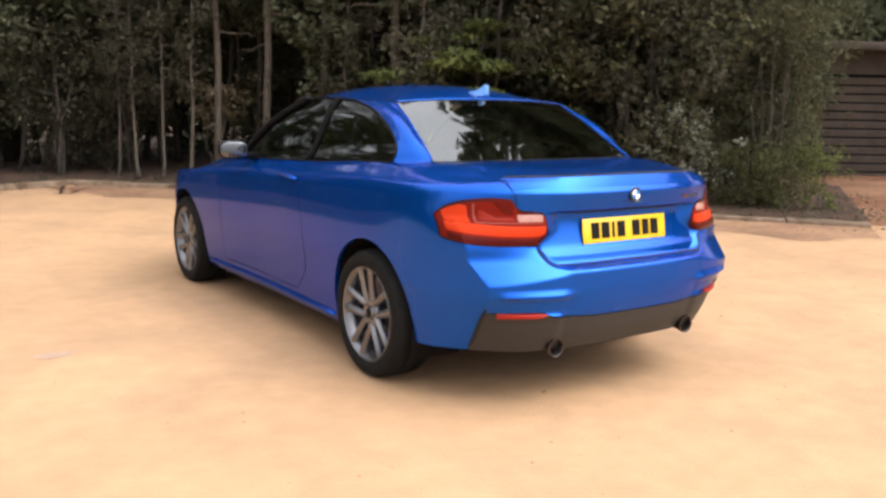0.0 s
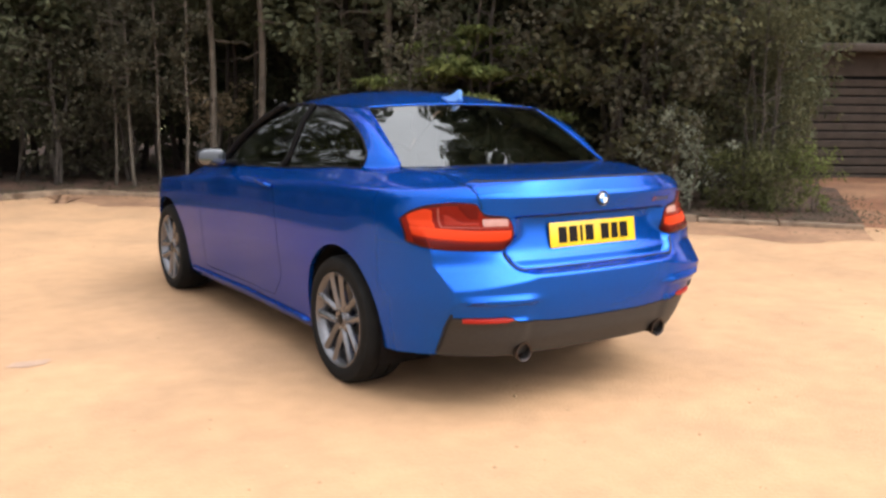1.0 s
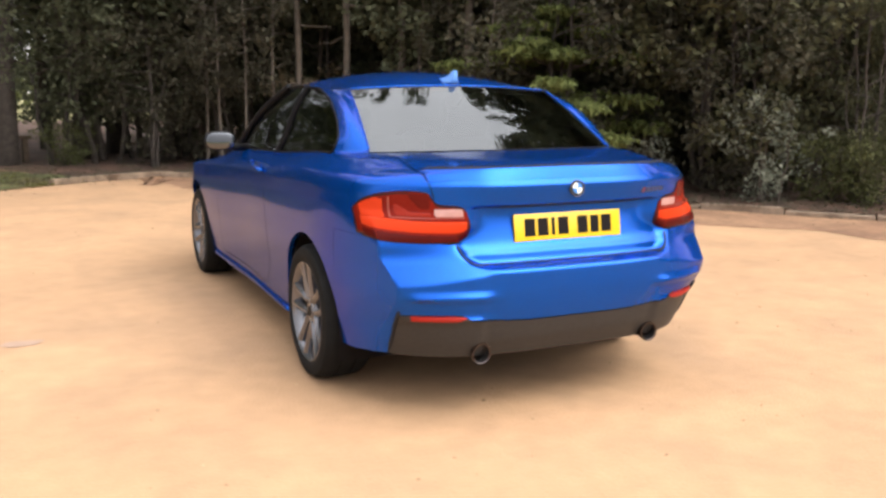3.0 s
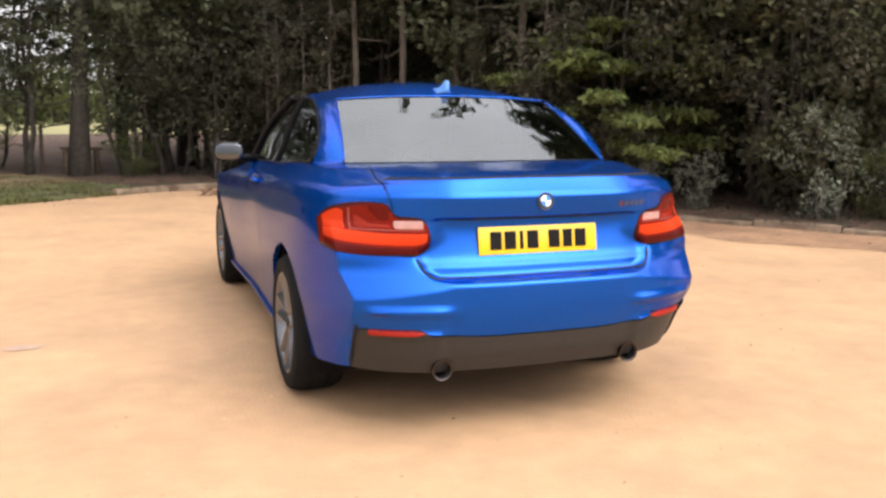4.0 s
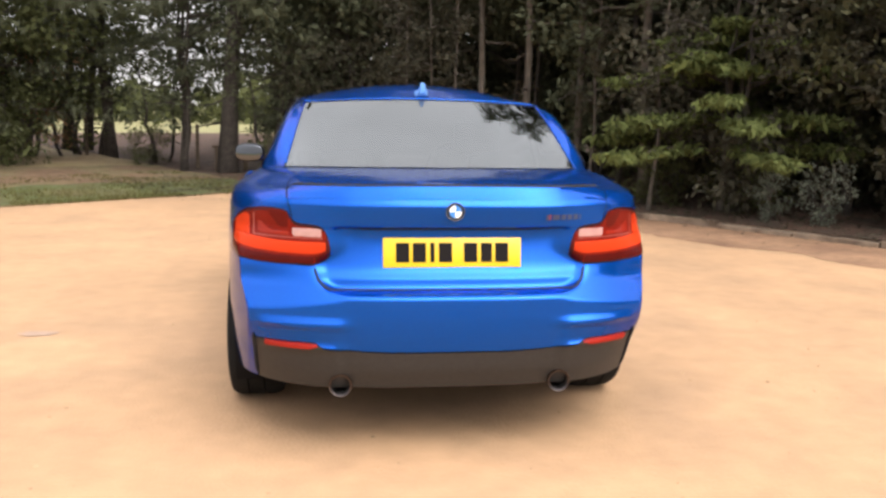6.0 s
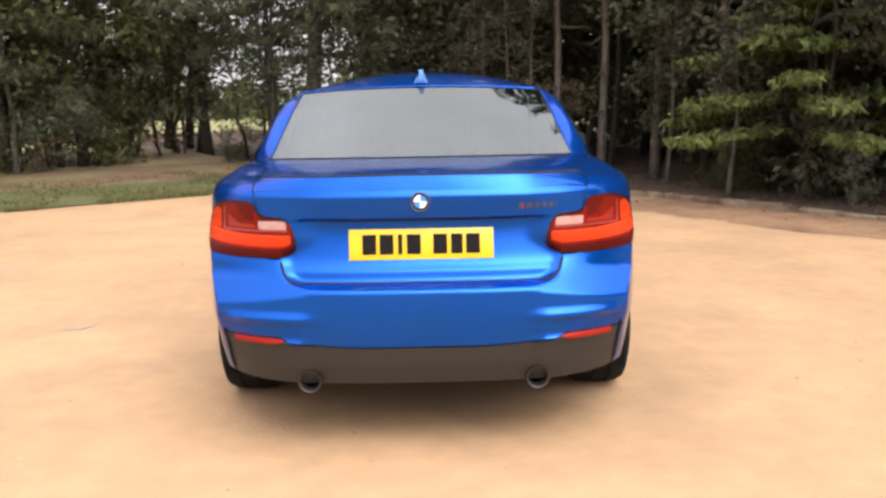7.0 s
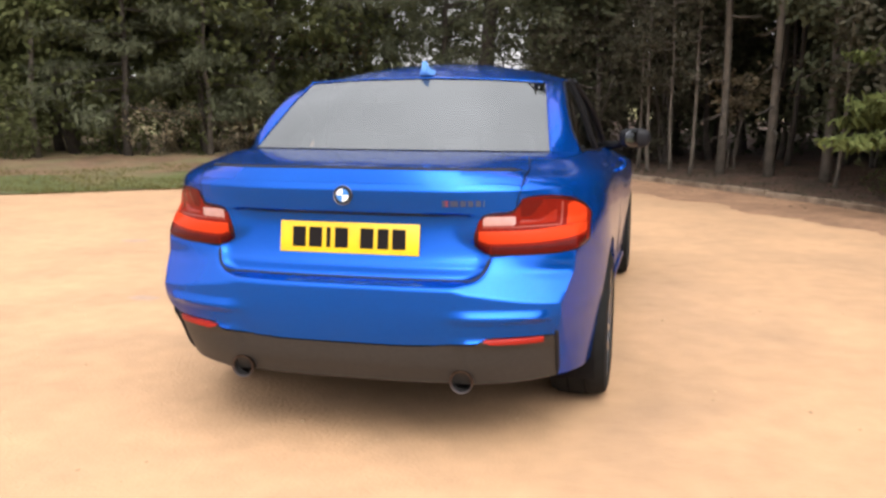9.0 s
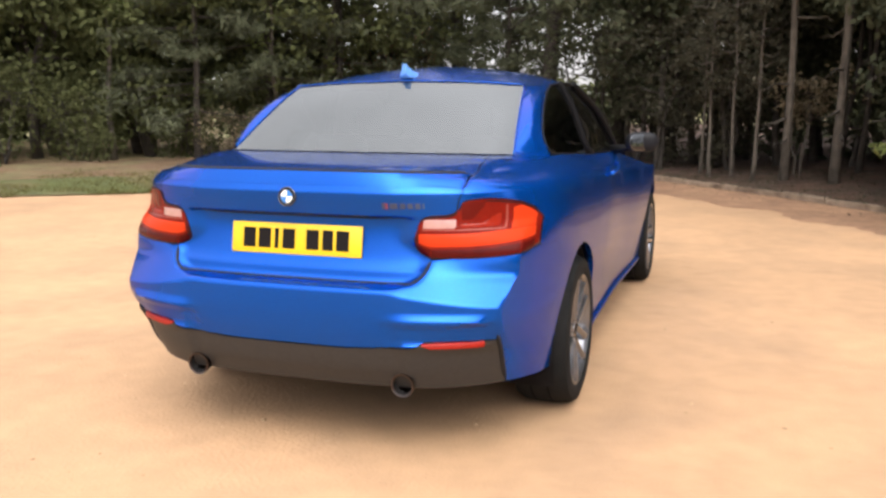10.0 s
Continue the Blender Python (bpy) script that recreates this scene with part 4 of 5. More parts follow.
def side_x(y, z):
    """Half width of the body at y (0 to 2.72) and height z."""
    zt, xt, zc = ztop_side(y), xtop_side(y), crease_z(y)
    r = sstep(1.1, 0.1, y)                  # the rear quarter stands more upright
    w = 1 - 0.016 * math.exp(-((y - 1.35) / 0.55) ** 2)
    f = pchip([0.15, 0.22, 0.31, 0.45, 0.60, zc - 0.16, zc - 0.075, zc - 0.008, zc + 0.003, zc + 0.028, zc + 0.5 * (zt - zc), zc + 0.82 * (zt - zc), zt],
              [0.800 * w, 0.838 * w, 0.853 * w, 0.869 * w, (0.8835 + 0.001 * r) * w, (0.8855 - 0.0030 * r) * w, (0.8822 - 0.0048 * r) * w, (0.8770 - 0.005 * r) * w, (0.8762 - 0.005 * r) * w, (0.8740 - 0.0045 * r) * w, (0.857 - 0.002 * r) * w, xt + 0.042, xt])
    return f(z)


half_b = quick(lambda z: side_x(0, z))

# rear overhang by height: at the corners, and in the middle with the plate recess and the bumper ledge
a_corner = quick(pchip([0.15, 0.28, 0.35, 0.43, 0.50, 0.57, 0.625, 0.634, 0.642, 0.70, 0.745, 0.82, 0.90, 0.954, 0.961, 0.966, 0.98, 1.00, 1.02, 1.05],
                 [0.80, 0.875, 0.912, 0.936, 0.951, 0.958, 0.9585, 0.9555, 0.949, 0.902, 0.866, 0.862, 0.872, 0.8835, 0.8848, 0.8835, 0.878, 0.870, 0.862, 0.860]))


def a_at(x, z):
    """Corner overhang; the bumper's upper edge sinks towards the corners."""
    x = abs(x)
    return a_corner(z + 0.050 * sstep(0.28, 0.80, x) * sstep(0.47, 0.57, z) * sstep(0.75, 0.67, z))


a_mid = quick(pchip([0.15, 0.28, 0.35, 0.43, 0.50, 0.57, 0.625, 0.638, 0.648, 0.656, 0.672, 0.690, 0.712, 0.74, 0.84, 0.872, 0.880, 0.90, 0.954, 0.961, 0.966, 0.98, 1.00, 1.02, 1.05],
              [0.80, 0.86, 0.90, 0.925, 0.945, 0.955, 0.956, 0.950, 0.925, 0.885, 0.876, 0.872, 0.855, 0.842, 0.822, 0.826, 0.860, 0.869, 0.8905, 0.8920, 0.8905, 0.8845, 0.8755, 0.866, 0.864]))


def rear_shift(x, z):
    """How far the middle, the bumper's lips and the pockets below them lie ahead of the corner surface."""
    x = abs(x)
    u = 1 - min(max((z - 0.650) / 0.085, 0), 1)
    wide = 0.425 + 0.080 * math.sqrt(1 - u * u) - 0.05 * sstep(0.74, 0.82, z)
    s = (a_at(x, z) - a_mid(z)) * (1 - sstep(wide - 0.035 - 0.05 * sstep(0.74, 0.80, z), wide + 0.018 + 0.012 * sstep(0.74, 0.80, z), x))
    ends = sstep(0.33, 0.47, x) * sstep(0.745, 0.690, x)
    rib = 0.527
    if z >= rib:
        s -= 0.016 * sstep(rib + 0.042, rib, z) * ends
    else:
        s -= (0.016 - 0.025 * sstep(rib, rib - 0.008, z) * sstep(0.435, 0.46, z)) * sstep(0.42, 0.46, z) * ends
    return s


# plan of the rear: a rounded form, sharpened to a crease at the bumper's corners
crease_part = quick(pchip([0.15, 0.40, 0.50, 0.60, 0.72, 0.86], [0.0, 0.25, 0.65, 1.0, 1.0, 0.0]))


def back_y(x, z):
    return -a_at(x, z) + 0.140 * (x / 0.75) ** 3.2


def flank_y(x, b):
    """The flank behind the wheel, drawn in smoothly towards the rear."""
    return -0.815 * max((b - x) / (b - 0.755), 0) ** (1 / 2.2)


def crease_at(z):
    """Where the back meets the flank, as a part of the half width."""
    b = half_b(z)
    lo, hi = 0.66, b - 0.002
    for _ in range(24):
        mid = (lo + hi) / 2
        lo, hi = (mid, hi) if flank_y(mid, b) < back_y(mid, z) else (lo, mid)
    return min(max(lo / b, 0.82), 0.915)


crease_x = quick(crease_at)


def plan_y(x, z, b):
    """The rear surface at half width x on the level z, before its local shapes."""
    a, n, k = a_at(x, z), n_plan(z), crease_part(z)
    q = min(x / b, 0.99999)
    y0 = -a * (1 - q ** n) ** (1 / n)
    if k <= 0:
        return y0
    y1 = back_y(x, z)
    if x > 0.66:
        y1 = max(y1, flank_y(x, b))
    return y0 + (y1 - y0) * k


def rear_y(x, z):
    b = half_b(z)
    return plan_y(min(abs(x), b * 0.9995), z, b) + rear_shift(x, z)


def ring_angles(n, a, b, p):
    th = np.linspace(0, math.pi / 2, 4000)
    x, y = b * np.sin(th) ** (2 / p), a * np.cos(th) ** (2 / p)
    s = np.concatenate([[0], np.cumsum(np.hypot(np.diff(x), np.diff(y)))])
    return np.interp(np.linspace(0, s[-1], n + 1), s, th)


ROWS_Z = np.concatenate([np.arange(0.185, 0.485, 0.015), np.arange(0.485, 0.545, 0.004), np.arange(0.545, 0.70, 0.0065), np.arange(0.70, 0.86, 0.014),
                         np.arange(0.86, 0.90, 0.006), np.arange(0.90, 0.950, 0.0125), np.arange(0.950, 0.972, 0.0027), np.linspace(0.974, 1.03, 6)])
ROW_W = (ROWS_Z - Z_BOT) / (1.03 - Z_BOT)
N_REAR, N_SIDE, N_FRONT = 84, 80, 40
N_BACK = 52
BACK_U = np.concatenate([np.linspace(0, 0.986, N_BACK), [1.0]])
FLANK_U = np.linspace(0.987, 0, N_REAR - N_BACK)
TAPER = (1 - np.linspace(0, 1, 60)) ** 3
TH_FRONT = ring_angles(N_FRONT, 0.76, 0.86, 2.4)[::-1]
a_front = pchip([0.15, 0.3, 0.5, 0.62, 0.72, 0.84], [0.70, 0.77, 0.79, 0.77, 0.70, 0.62])


def ring_column(c):
    """Points of one column of the body's sides, from sill to shoulder."""
    out = []
    for w in ROW_W:
        if c <= N_REAR:
            if c <= N_BACK:
                th = math.asin((BACK_U[c] * 0.905) ** (N_PLAN / 2))
            else:
                th = math.acos(min(FLANK_U[c - N_BACK - 1] * 0.68, 1) ** (N_PLAN / 2))
            zt = 1.022 - 0.012 * sstep(0.55, 0.95, th) + 0.035 * sstep(1.0, math.pi / 2, th)
            zb = 0.272 - 0.016 * sstep(0.9, 1.2, th) - (0.256 - Z_BOT) * sstep(1.44, 1.54, th)
            z = zb + (zt - zb) * w
            b = half_b(z)
            b = b + (0.745 - b) * sstep(0.985, 1.0, w)
            xc = crease_x(z) * b
            if c <= N_BACK:
                x = xc * BACK_U[c]
                y = plan_y(x, z, b) + rear_shift(x, z)
            else:
                xs_f = b - (b - xc) * TAPER
                ys_f = [plan_y(x, z, b) for x in xs_f]
                ys_f[-1] = 0.0
                y = ys_f[0] * FLANK_U[c - N_BACK - 1]
                x = float(np.interp(y, ys_f, xs_f))
        elif c <= N_REAR + N_SIDE:
            y = 2.72 * (c - N_REAR) / N_SIDE
            z = Z_BOT + (ztop_side(y) - Z_BOT) * w
            x = side_x(y, z)
        else:
            th = TH_FRONT[c - N_REAR - N_SIDE]
            zt = 0.72 + 0.12 * sstep(0.0, math.pi / 2, th)
            z = Z_BOT + (zt - Z_BOT) * w
            x = side_x(2.72, Z_BOT + (0.84 - Z_BOT) * w) * max(math.sin(th), 0) ** (2 / 2.4)
            y = 2.72 + a_front(z) * max(math.cos(th), 0) ** (2 / 2.4)
        out.append((x, y, z))
    return out


ring = np.array([ring_column(c) for c in range(N_REAR + N_SIDE + N_FRONT + 1)]).transpose(1, 0, 2)
ring[:, 0, 0] = ring[:, -1, 0] = 0
top = ring[-1]

# greenhouse lines
K_PIL = 9
WIN_BC, WIN_B, WIN_TC, WIN_T = (0, -0.272, 1.060), (0.640, -0.215, 1.058), (0, 0.225, 1.356), (0.560, 0.270, 1.335)
RAIL_Q, RAIL_F = (0.604, 0.600, 1.340), (0.585, 1.215, 1.345)
A_BASE = (0.722, 2.02, 0.955)
corner_c = int(np.argmin(np.abs(top[:N_REAR, 0] - 0.615)))
n_a, n_b = corner_c, N_REAR - corner_c
base_line = np.concatenate([spline([WIN_BC, (0.32, -0.262, 1.060), (0.55, -0.238, 1.059), WIN_B], n_a - K_PIL),
                            spline([WIN_B, (0.70, -0.115, 1.050), tuple(top[N_REAR])], K_PIL)[1:]])
centre_deck = spline([tuple(top[0]), (0, -0.70, 1.045), (0, -0.45, 1.056), WIN_BC], n_b)
deck = coons(top[:corner_c + 1], base_line, centre_deck, top[corner_c:N_REAR + 1])
dlo_rear = spline([tuple(top[N_REAR]), (0.730, -0.022, 1.085), (0.706, 0.012, 1.130), (0.676, 0.130, 1.205), (0.640, 0.340, 1.288), RAIL_Q], 22)
win_side = spline([WIN_B, (0.612, -0.060, 1.155), (0.585, 0.110, 1.255), WIN_T], 22)
rail_a = spline([WIN_T, (0.584, 0.43, 1.342), RAIL_Q], K_PIL)
rail_b = spline([RAIL_Q, (0.612, 0.9, 1.352), RAIL_F], 20)
pillar_c = coons(base_line[n_a - K_PIL:], rail_a, win_side, dlo_rear, crown=False)
for j in range(1, 22):                      # the pillar bows outwards a little
    for i in range(1, K_PIL):
        pillar_c[j, i] += np.array((0.35, -0.55, 0.75)) * 0.030 * math.sin(math.pi * i / K_PIL) * math.sin(math.pi * j / 22)
roof_rear = spline([WIN_TC, (0.30, 0.236, 1.350), WIN_T], 18)
roof_front = spline([(0, 1.33, 1.385), (0.32, 1.29, 1.375), RAIL_F], 18)
roof_mid = spline([WIN_TC, (0, 0.46, 1.412), (0, 0.78, 1.436), (0, 1.08, 1.428), (0, 1.33, 1.392)], K_PIL + 20)
roof = coons(roof_rear, roof_front, roof_mid, np.concatenate([rail_a, rail_b[1:]]))
for i in range(1, 19):                      # roof skin leaves the rear window in a rounded step
    roof[1, i if i < 18 else 17, 2] += 0.003
cowl_c = int(np.argmin(np.abs(top[:, 1] - A_BASE[1]) + (top[:, 0] < 0.5)))
A_BASE = tuple(top[cowl_c])
n_side_h, n_front_h = N_REAR + N_SIDE - cowl_c, N_FRONT
cowl = spline([(0, 2.22, 0.985), (0.35, 2.17, 0.98), (0.62, 2.07, 0.965), A_BASE], n_front_h)
front_edge = top[N_REAR + N_SIDE:][::-1]
bonnet = coons(front_edge, cowl, spline([tuple(front_edge[0]), (0, 3.1, 0.83), (0, 2.65, 0.92), (0, 2.22, 0.985)], n_side_h),
               top[cowl_c:N_REAR + N_SIDE + 1][::-1])

ARCH_R, HUB_Z, WHEELBASE = 0.368, 0.318, 2.69


def arch(y0):
    return lambda c: math.hypot(c.y - y0, c.z - HUB_Z) - ARCH_R


def lid_low(x):
    u = min(max((x - 0.432) / 0.078, 0), 0.999)
    return 0.655 + 0.085 * (1 - math.sqrt(1 - u * u))


def lid_line(c):
    """Below zero on the boot lid."""
    x = abs(c.x)
    if c.y > -0.3:
        return 1.0
    if c.z > 0.885:
        edge = 0.592 + 0.02 * sstep(0.9, 1.0, c.z)
        if c.y > -0.66 and c.z > 1.0:
            edge = 0.612 - 0.05 * sstep(-0.66, -0.25, c.y)
        return x - edge
    side = 0.510
    return max(x - side, (lid_low(x) - c.z))


def bumper_line(c):
    """Below zero on the rear bumper."""
    if c.y > -0.36:
        return 0.2 if c.y > -0.3 else (c.y + 0.36)
    return max(c.y + 0.36, c.z - (lid_low(abs(c.x)) + 0.02 * sstep(0.52, 0.72, abs(c.x))))


def valance_line(c):
    """Below zero on the dark lower valance."""
    x = abs(c.x)
    zt = 0.425 + 0.012 * sstep(0.2, 0.46, x) + 0.022 * sstep(0.46, 0.52, x)
    return max(c.z - zt, x - (0.737 - 0.03 * (0.46 - c.z)), c.y + 0.3)


def door_line(c):
    """Below zero on the door."""
    rear = 0.70 + 0.10 * sstep(0.55, 1.0, c.z) - 0.16 * sstep(0.45, 0.24, c.z) * -1
    return max(rear - c.y, c.y - (1.97 - 0.05 * sstep(0.6, 0.9, c.z)), 0.285 - c.z)


bm = bmesh.new()
tag = bm.faces.layers.int.new("panel")
add_grid(bm, ring)
for f in add_grid(bm, deck):
    f[tag] = 10
for f in add_grid(bm, pillar_c):
    f[tag] = 11
for f in add_grid(bm, roof):
    f[tag] = 12
for f in add_grid(bm, bonnet):
    f[tag] = 13
bmesh.ops.remove_doubles(bm, verts=bm.verts, dist=0.0006)
bmesh.ops.recalc_face_normals(bm, faces=bm.faces)
# soften the seams where deck, pillar, roof and sides meet
for _ in range(5):
    seam = [v for v in bm.verts if not v.is_boundary and len({f[tag] for f in v.link_faces}) > 1 and v.co.y > -0.60 and v.co.y < 0.62]
    near = {w for v in seam for e in v.link_edges for w in e.verts if not w.is_boundary and w.co.x > 0.01}
    bmesh.ops.smooth_vert(bm, verts=list(near), factor=0.5, use_axis_x=True, use_axis_y=True, use_axis_z=True)
for y0 in (0, WHEELBASE):
    fn = arch(y0)
    slice_by(bm, lambda c: fn(c) if c.x > 0.5 else 1.0)
    bmesh.ops.delete(bm, geom=[f for f in bm.faces if fn(f.calc_center_median()) < 0 and f.calc_center_median().x > 0.5], context="FACES")
for fn in (lid_line, bumper_line, valance_line, door_line):
    slice_by(bm, fn)
PANELS = {1: "body", 2: "boot_lid", 3: "rear_bumper", 4: "rear_valance", 5: "door", 6: "roof", 7: "bonnet"}
for f in bm.faces:
    c = f.calc_center_median()
    t = f[tag]
    if t == 12:
        f[tag] = 6
    elif t == 13:
        f[tag] = 7
    elif valance_line(c) < 0:
        f[tag] = 4
    elif bumper_line(c) < 0:
        f[tag] = 3
    elif lid_line(c) < 0 and t != 11:
        f[tag] = 2
    elif t == 0 and door_line(c) < 0:
        f[tag] = 5
    else:
        f[tag] = 1
# wheel-arch lips
for y0 in (0, WHEELBASE):
    fn = arch(y0)
    rim = [e for e in bm.edges if e.is_boundary and all(abs(fn(v.co)) < 0.004 and v.co.x > 0.5 for v in e.verts)]
    ex = bmesh.ops.extrude_edge_only(bm, edges=rim)["geom"]
    for v in ex:
        if isinstance(v, bmesh.types.BMVert):
            v.co.x -= 0.022
    for f in ex:
        if isinstance(f, bmesh.types.BMFace):
            f[tag] = 3 if f.calc_center_median().y < -0.36 else 1
mirror_bm(bm)
bmesh.ops.remove_doubles(bm, verts=[v for v in bm.verts if abs(v.co.x) < 0.0008], dist=0.0016)
bmesh.ops.recalc_face_normals(bm, faces=bm.faces)

car = empty("car")
tagged(car, "glossy metallic blue two-door coupe parked on sandy gravel", "car")

shell = bm.copy()                            # dark inner skin that shows in the seams
for v in shell.verts:
    v.co -= v.normal * 0.012
part("inner_shell", shell, M_GAP_SHADE, car)


def panel(code, side=0):
    """The faces of one panel, its seam edges drawn back by 2 mm and turned in."""
    p = bm.copy()
    t = p.faces.layers.int["panel"]
    seam = {v.index for v in p.verts if len({f[t] for f in v.link_faces}) > 1}
    p.verts.index_update()
    p.verts.ensure_lookup_table()
    seam = {v for v in p.verts if len({f[t] for f in v.link_faces}) > 1}
    joint = {v: {f[t] for f in v.link_faces} for v in seam}
    bmesh.ops.delete(p, geom=[f for f in p.faces if f[t] != code or side * f.calc_center_median().x < 0], context="FACES")
    seam = [v for v in seam if v.is_valid]
    shift = {}
    for v in seam:
        if v.link_faces:
            m = sum((f.calc_center_median() for f in v.link_faces), Vector()) / len(v.link_faces) - v.co
            m -= v.normal * m.dot(v.normal)
            if m.length > 1e-6:
                shift[v] = m.normalized() * (0.0008 if joint[v] <= {1, 3} and v.co.y > -0.7 else 0.003)
    for v, d in shift.items():
        v.co += d
    edges = [e for e in p.edges if e.is_boundary and all(v in shift for v in e.verts)]
    nor = {v: v.normal.copy() for v in shift}
    ex = bmesh.ops.extrude_edge_only(p, edges=edges)["geom"]
    for v in ex:
        if isinstance(v, bmesh.types.BMVert):
            n = min(nor.items(), key=lambda kv: (kv[0].co - v.co).length_squared)[1] if len(nor) < 40 else v.normal
            v.co -= (n if n.length > 0.1 else v.normal) * 0.0
    return p


for code, name in PANELS.items():
    material = M_PLASTIC if code == 4 else M_PAINT
    for side in ((-1, 1) if code == 5 else (0,)):
        part(name, panel(code, side), material, car, "dark grey plastic valance" if code == 4 else "", sharp=50)
bm.free()


def on_rear(x, z, lift):
    """A point lifted off the rear surface along its normal."""
    e = 0.004
    p = Vector((x, rear_y(x, z), z))
    s = 1 if x >= 0 else -1
    dx = (Vector((x - s * e, rear_y(x - s * e, z), z)) - p) * -s
    dz = Vector((x, rear_y(x, z + e), z + e)) - p
    n = dx.cross(dz).normalized()
    if n.y > 0:
        n = -n
    return p + n * lift


def rear_patch(name, x0, x1, low, high, lift, material, parent, label="", nx=30, nz=10, ease=False, skirt=0.012):
    """A shell that follows the rear surface between x0 and x1 and the heights low(x) and high(x)."""
    out = []
    for j in range(nz + 1):
        for i in range(nx + 1):
            u = i / nx
            if ease:
                u = math.sin(u * math.pi / 2)
            x = x0 + (x1 - x0) * u
            a, b = low(abs(x)), high(abs(x))
            edge = min(i, nx - i, j, nz - j)
            out.append(on_rear(x, a + (b - a) * j / nz, lift - (0.0015 if edge == 0 else 0)))
    w = nx + 1
    faces = [(j * w + i, j * w + i + 1, (j + 1) * w + i + 1, (j + 1) * w + i) for j in range(nz) for i in range(nx)]
    loop = ([i for i in range(w)] + [j * w + nx for j in range(1, nz + 1)] + [nz * w + i for i in range(nx - 1, -1, -1)]
            + [j * w for j in range(nz - 1, 0, -1)])
    base = len(out)
    for k in loop:
        p = out[k]
        out.append(p + Vector((0, skirt, 0)) + Vector((-skirt * 0.6 if p.x > 0.6 else skirt * 0.6 if p.x < -0.6 else 0, 0, 0)))
    m = len(loop)
    faces += [(loop[k], base + k, base + (k + 1) % m, loop[(k + 1) % m]) for k in range(m)]
    b2 = bmesh.new()
    vs = [b2.verts.new(v) for v in out]
    for f in faces:
        b2.faces.new([vs[k] for k in f])
    return part(name, b2, material, parent, label, sharp=50)


# tail lamps
lamp_low = pchip([0.45, 0.47, 0.52, 0.62, 0.72, 0.80, 0.84], [0.775, 0.752, 0.738, 0.738, 0.742, 0.752, 0.775])
lamp_high = pchip([0.45, 0.475, 0.50, 0.575, 0.592, 0.615, 0.68, 0.76, 0.80, 0.84], [0.800, 0.872, 0.885, 0.893, 0.905, 0.938, 0.944, 0.930, 0.905, 0.84])
for s in (-1, 1):
    lamp = rear_patch("tail_lamp", s * 0.452, s * 0.828, lamp_low, lamp_high, 0.004, M_LENS_EDGE, car, "red tail lamp with a pale reversing lens", 44, 16, True)
    rear_patch("outer_lens", s * 0.459, s * 0.824, lambda x: lamp_low(x) + 0.005, lambda x: lamp_high(x) - 0.005, 0.0046, M_LENS, lamp, "", 44, 14, True, 0.004)
    rear_patch("lower_lens", s * 0.463, s * 0.815, lambda x: lamp_low(x) + 0.006, lambda x: lamp_low(x) + 0.036 + 0.004 * sstep(0.5, 0.8, x), 0.0052, M_LENS_DARK, lamp, "", 40, 4, True, 0.004)
    rear_patch("light_bar", s * 0.470, s * 0.814, lambda x: lamp_low(x) + 0.041 + 0.004 * sstep(0.5, 0.8, x), lambda x: 0.823 + 0.010 * sstep(0.60, 0.80, x), 0.0064, M_LENS_BAR, lamp, "bright orange-red light bar", 40, 5, True, 0.004)
    rear_patch("light_bar", s * 0.752, s * 0.811, lambda x: 0.834, lambda x: lamp_high(x) - 0.014 - 0.014 * sstep(0.775, 0.748, x), 0.0064, M_LENS_BAR, lamp, "bright orange-red light bar", 16, 8, True, 0.004)
    rear_patch("light_strip", s * 0.600, s * 0.722, lambda x: 0.843, lambda x: 0.860 + 0.035 * sstep(0.66, 0.72, x), 0.0056, M_LENS_MID, lamp, "", 16, 4, False, 0.004)
    rear_patch("upper_lens", s * 0.602, s * 0.676, lambda x: 0.866 + 0.050 * sstep(0.63, 0.68, x), lambda x: lamp_high(x) - 0.008, 0.0054, M_LENS_DUSK, lamp, "", 12, 5, False, 0.004)
    rear_patch("reversing_lens", s * 0.484, s * 0.590, lambda x: 0.842, lambda x: min(0.874, lamp_high(x) - 0.010), 0.0060, M_LENS_WHITE, lamp, "pale pink reversing lens", 16, 4, False, 0.004)
    rear_patch("divider", s * 0.480, s * 0.736, lambda x: 0.8345, lambda x: 0.8385, 0.0070, M_LENS_PINK, lamp, "", 20, 1, False, 0.004)
    rear_patch("divider", s * 0.732, s * 0.737, lambda x: 0.838, lambda x: lamp_high(x) - 0.020, 0.0070, M_LENS_PINK, lamp, "", 1, 8, False, 0.004)
    rear_patch("reflector", s * 0.500, s * 0.694, lambda x: 0.439 + 0.006 * sstep(0.53, 0.50, x), lambda x: 0.460 - 0.008 * sstep(0.54, 0.50, x), 0.006, M_REFLECTOR, car, "slim red bumper reflector", 18, 3, False, 0.01)
    v0, f0 = tube([on_rear(s * (0.737 - 0.03 * (0.46 - z)), z, 0.001) for z in np.linspace(0.478, 0.285, 14)], [0.003] + [0.0085] * 11 + [0.006, 0.004], 8)
    link("air_slit", v0, f0, M_GAP_SHADE, car)

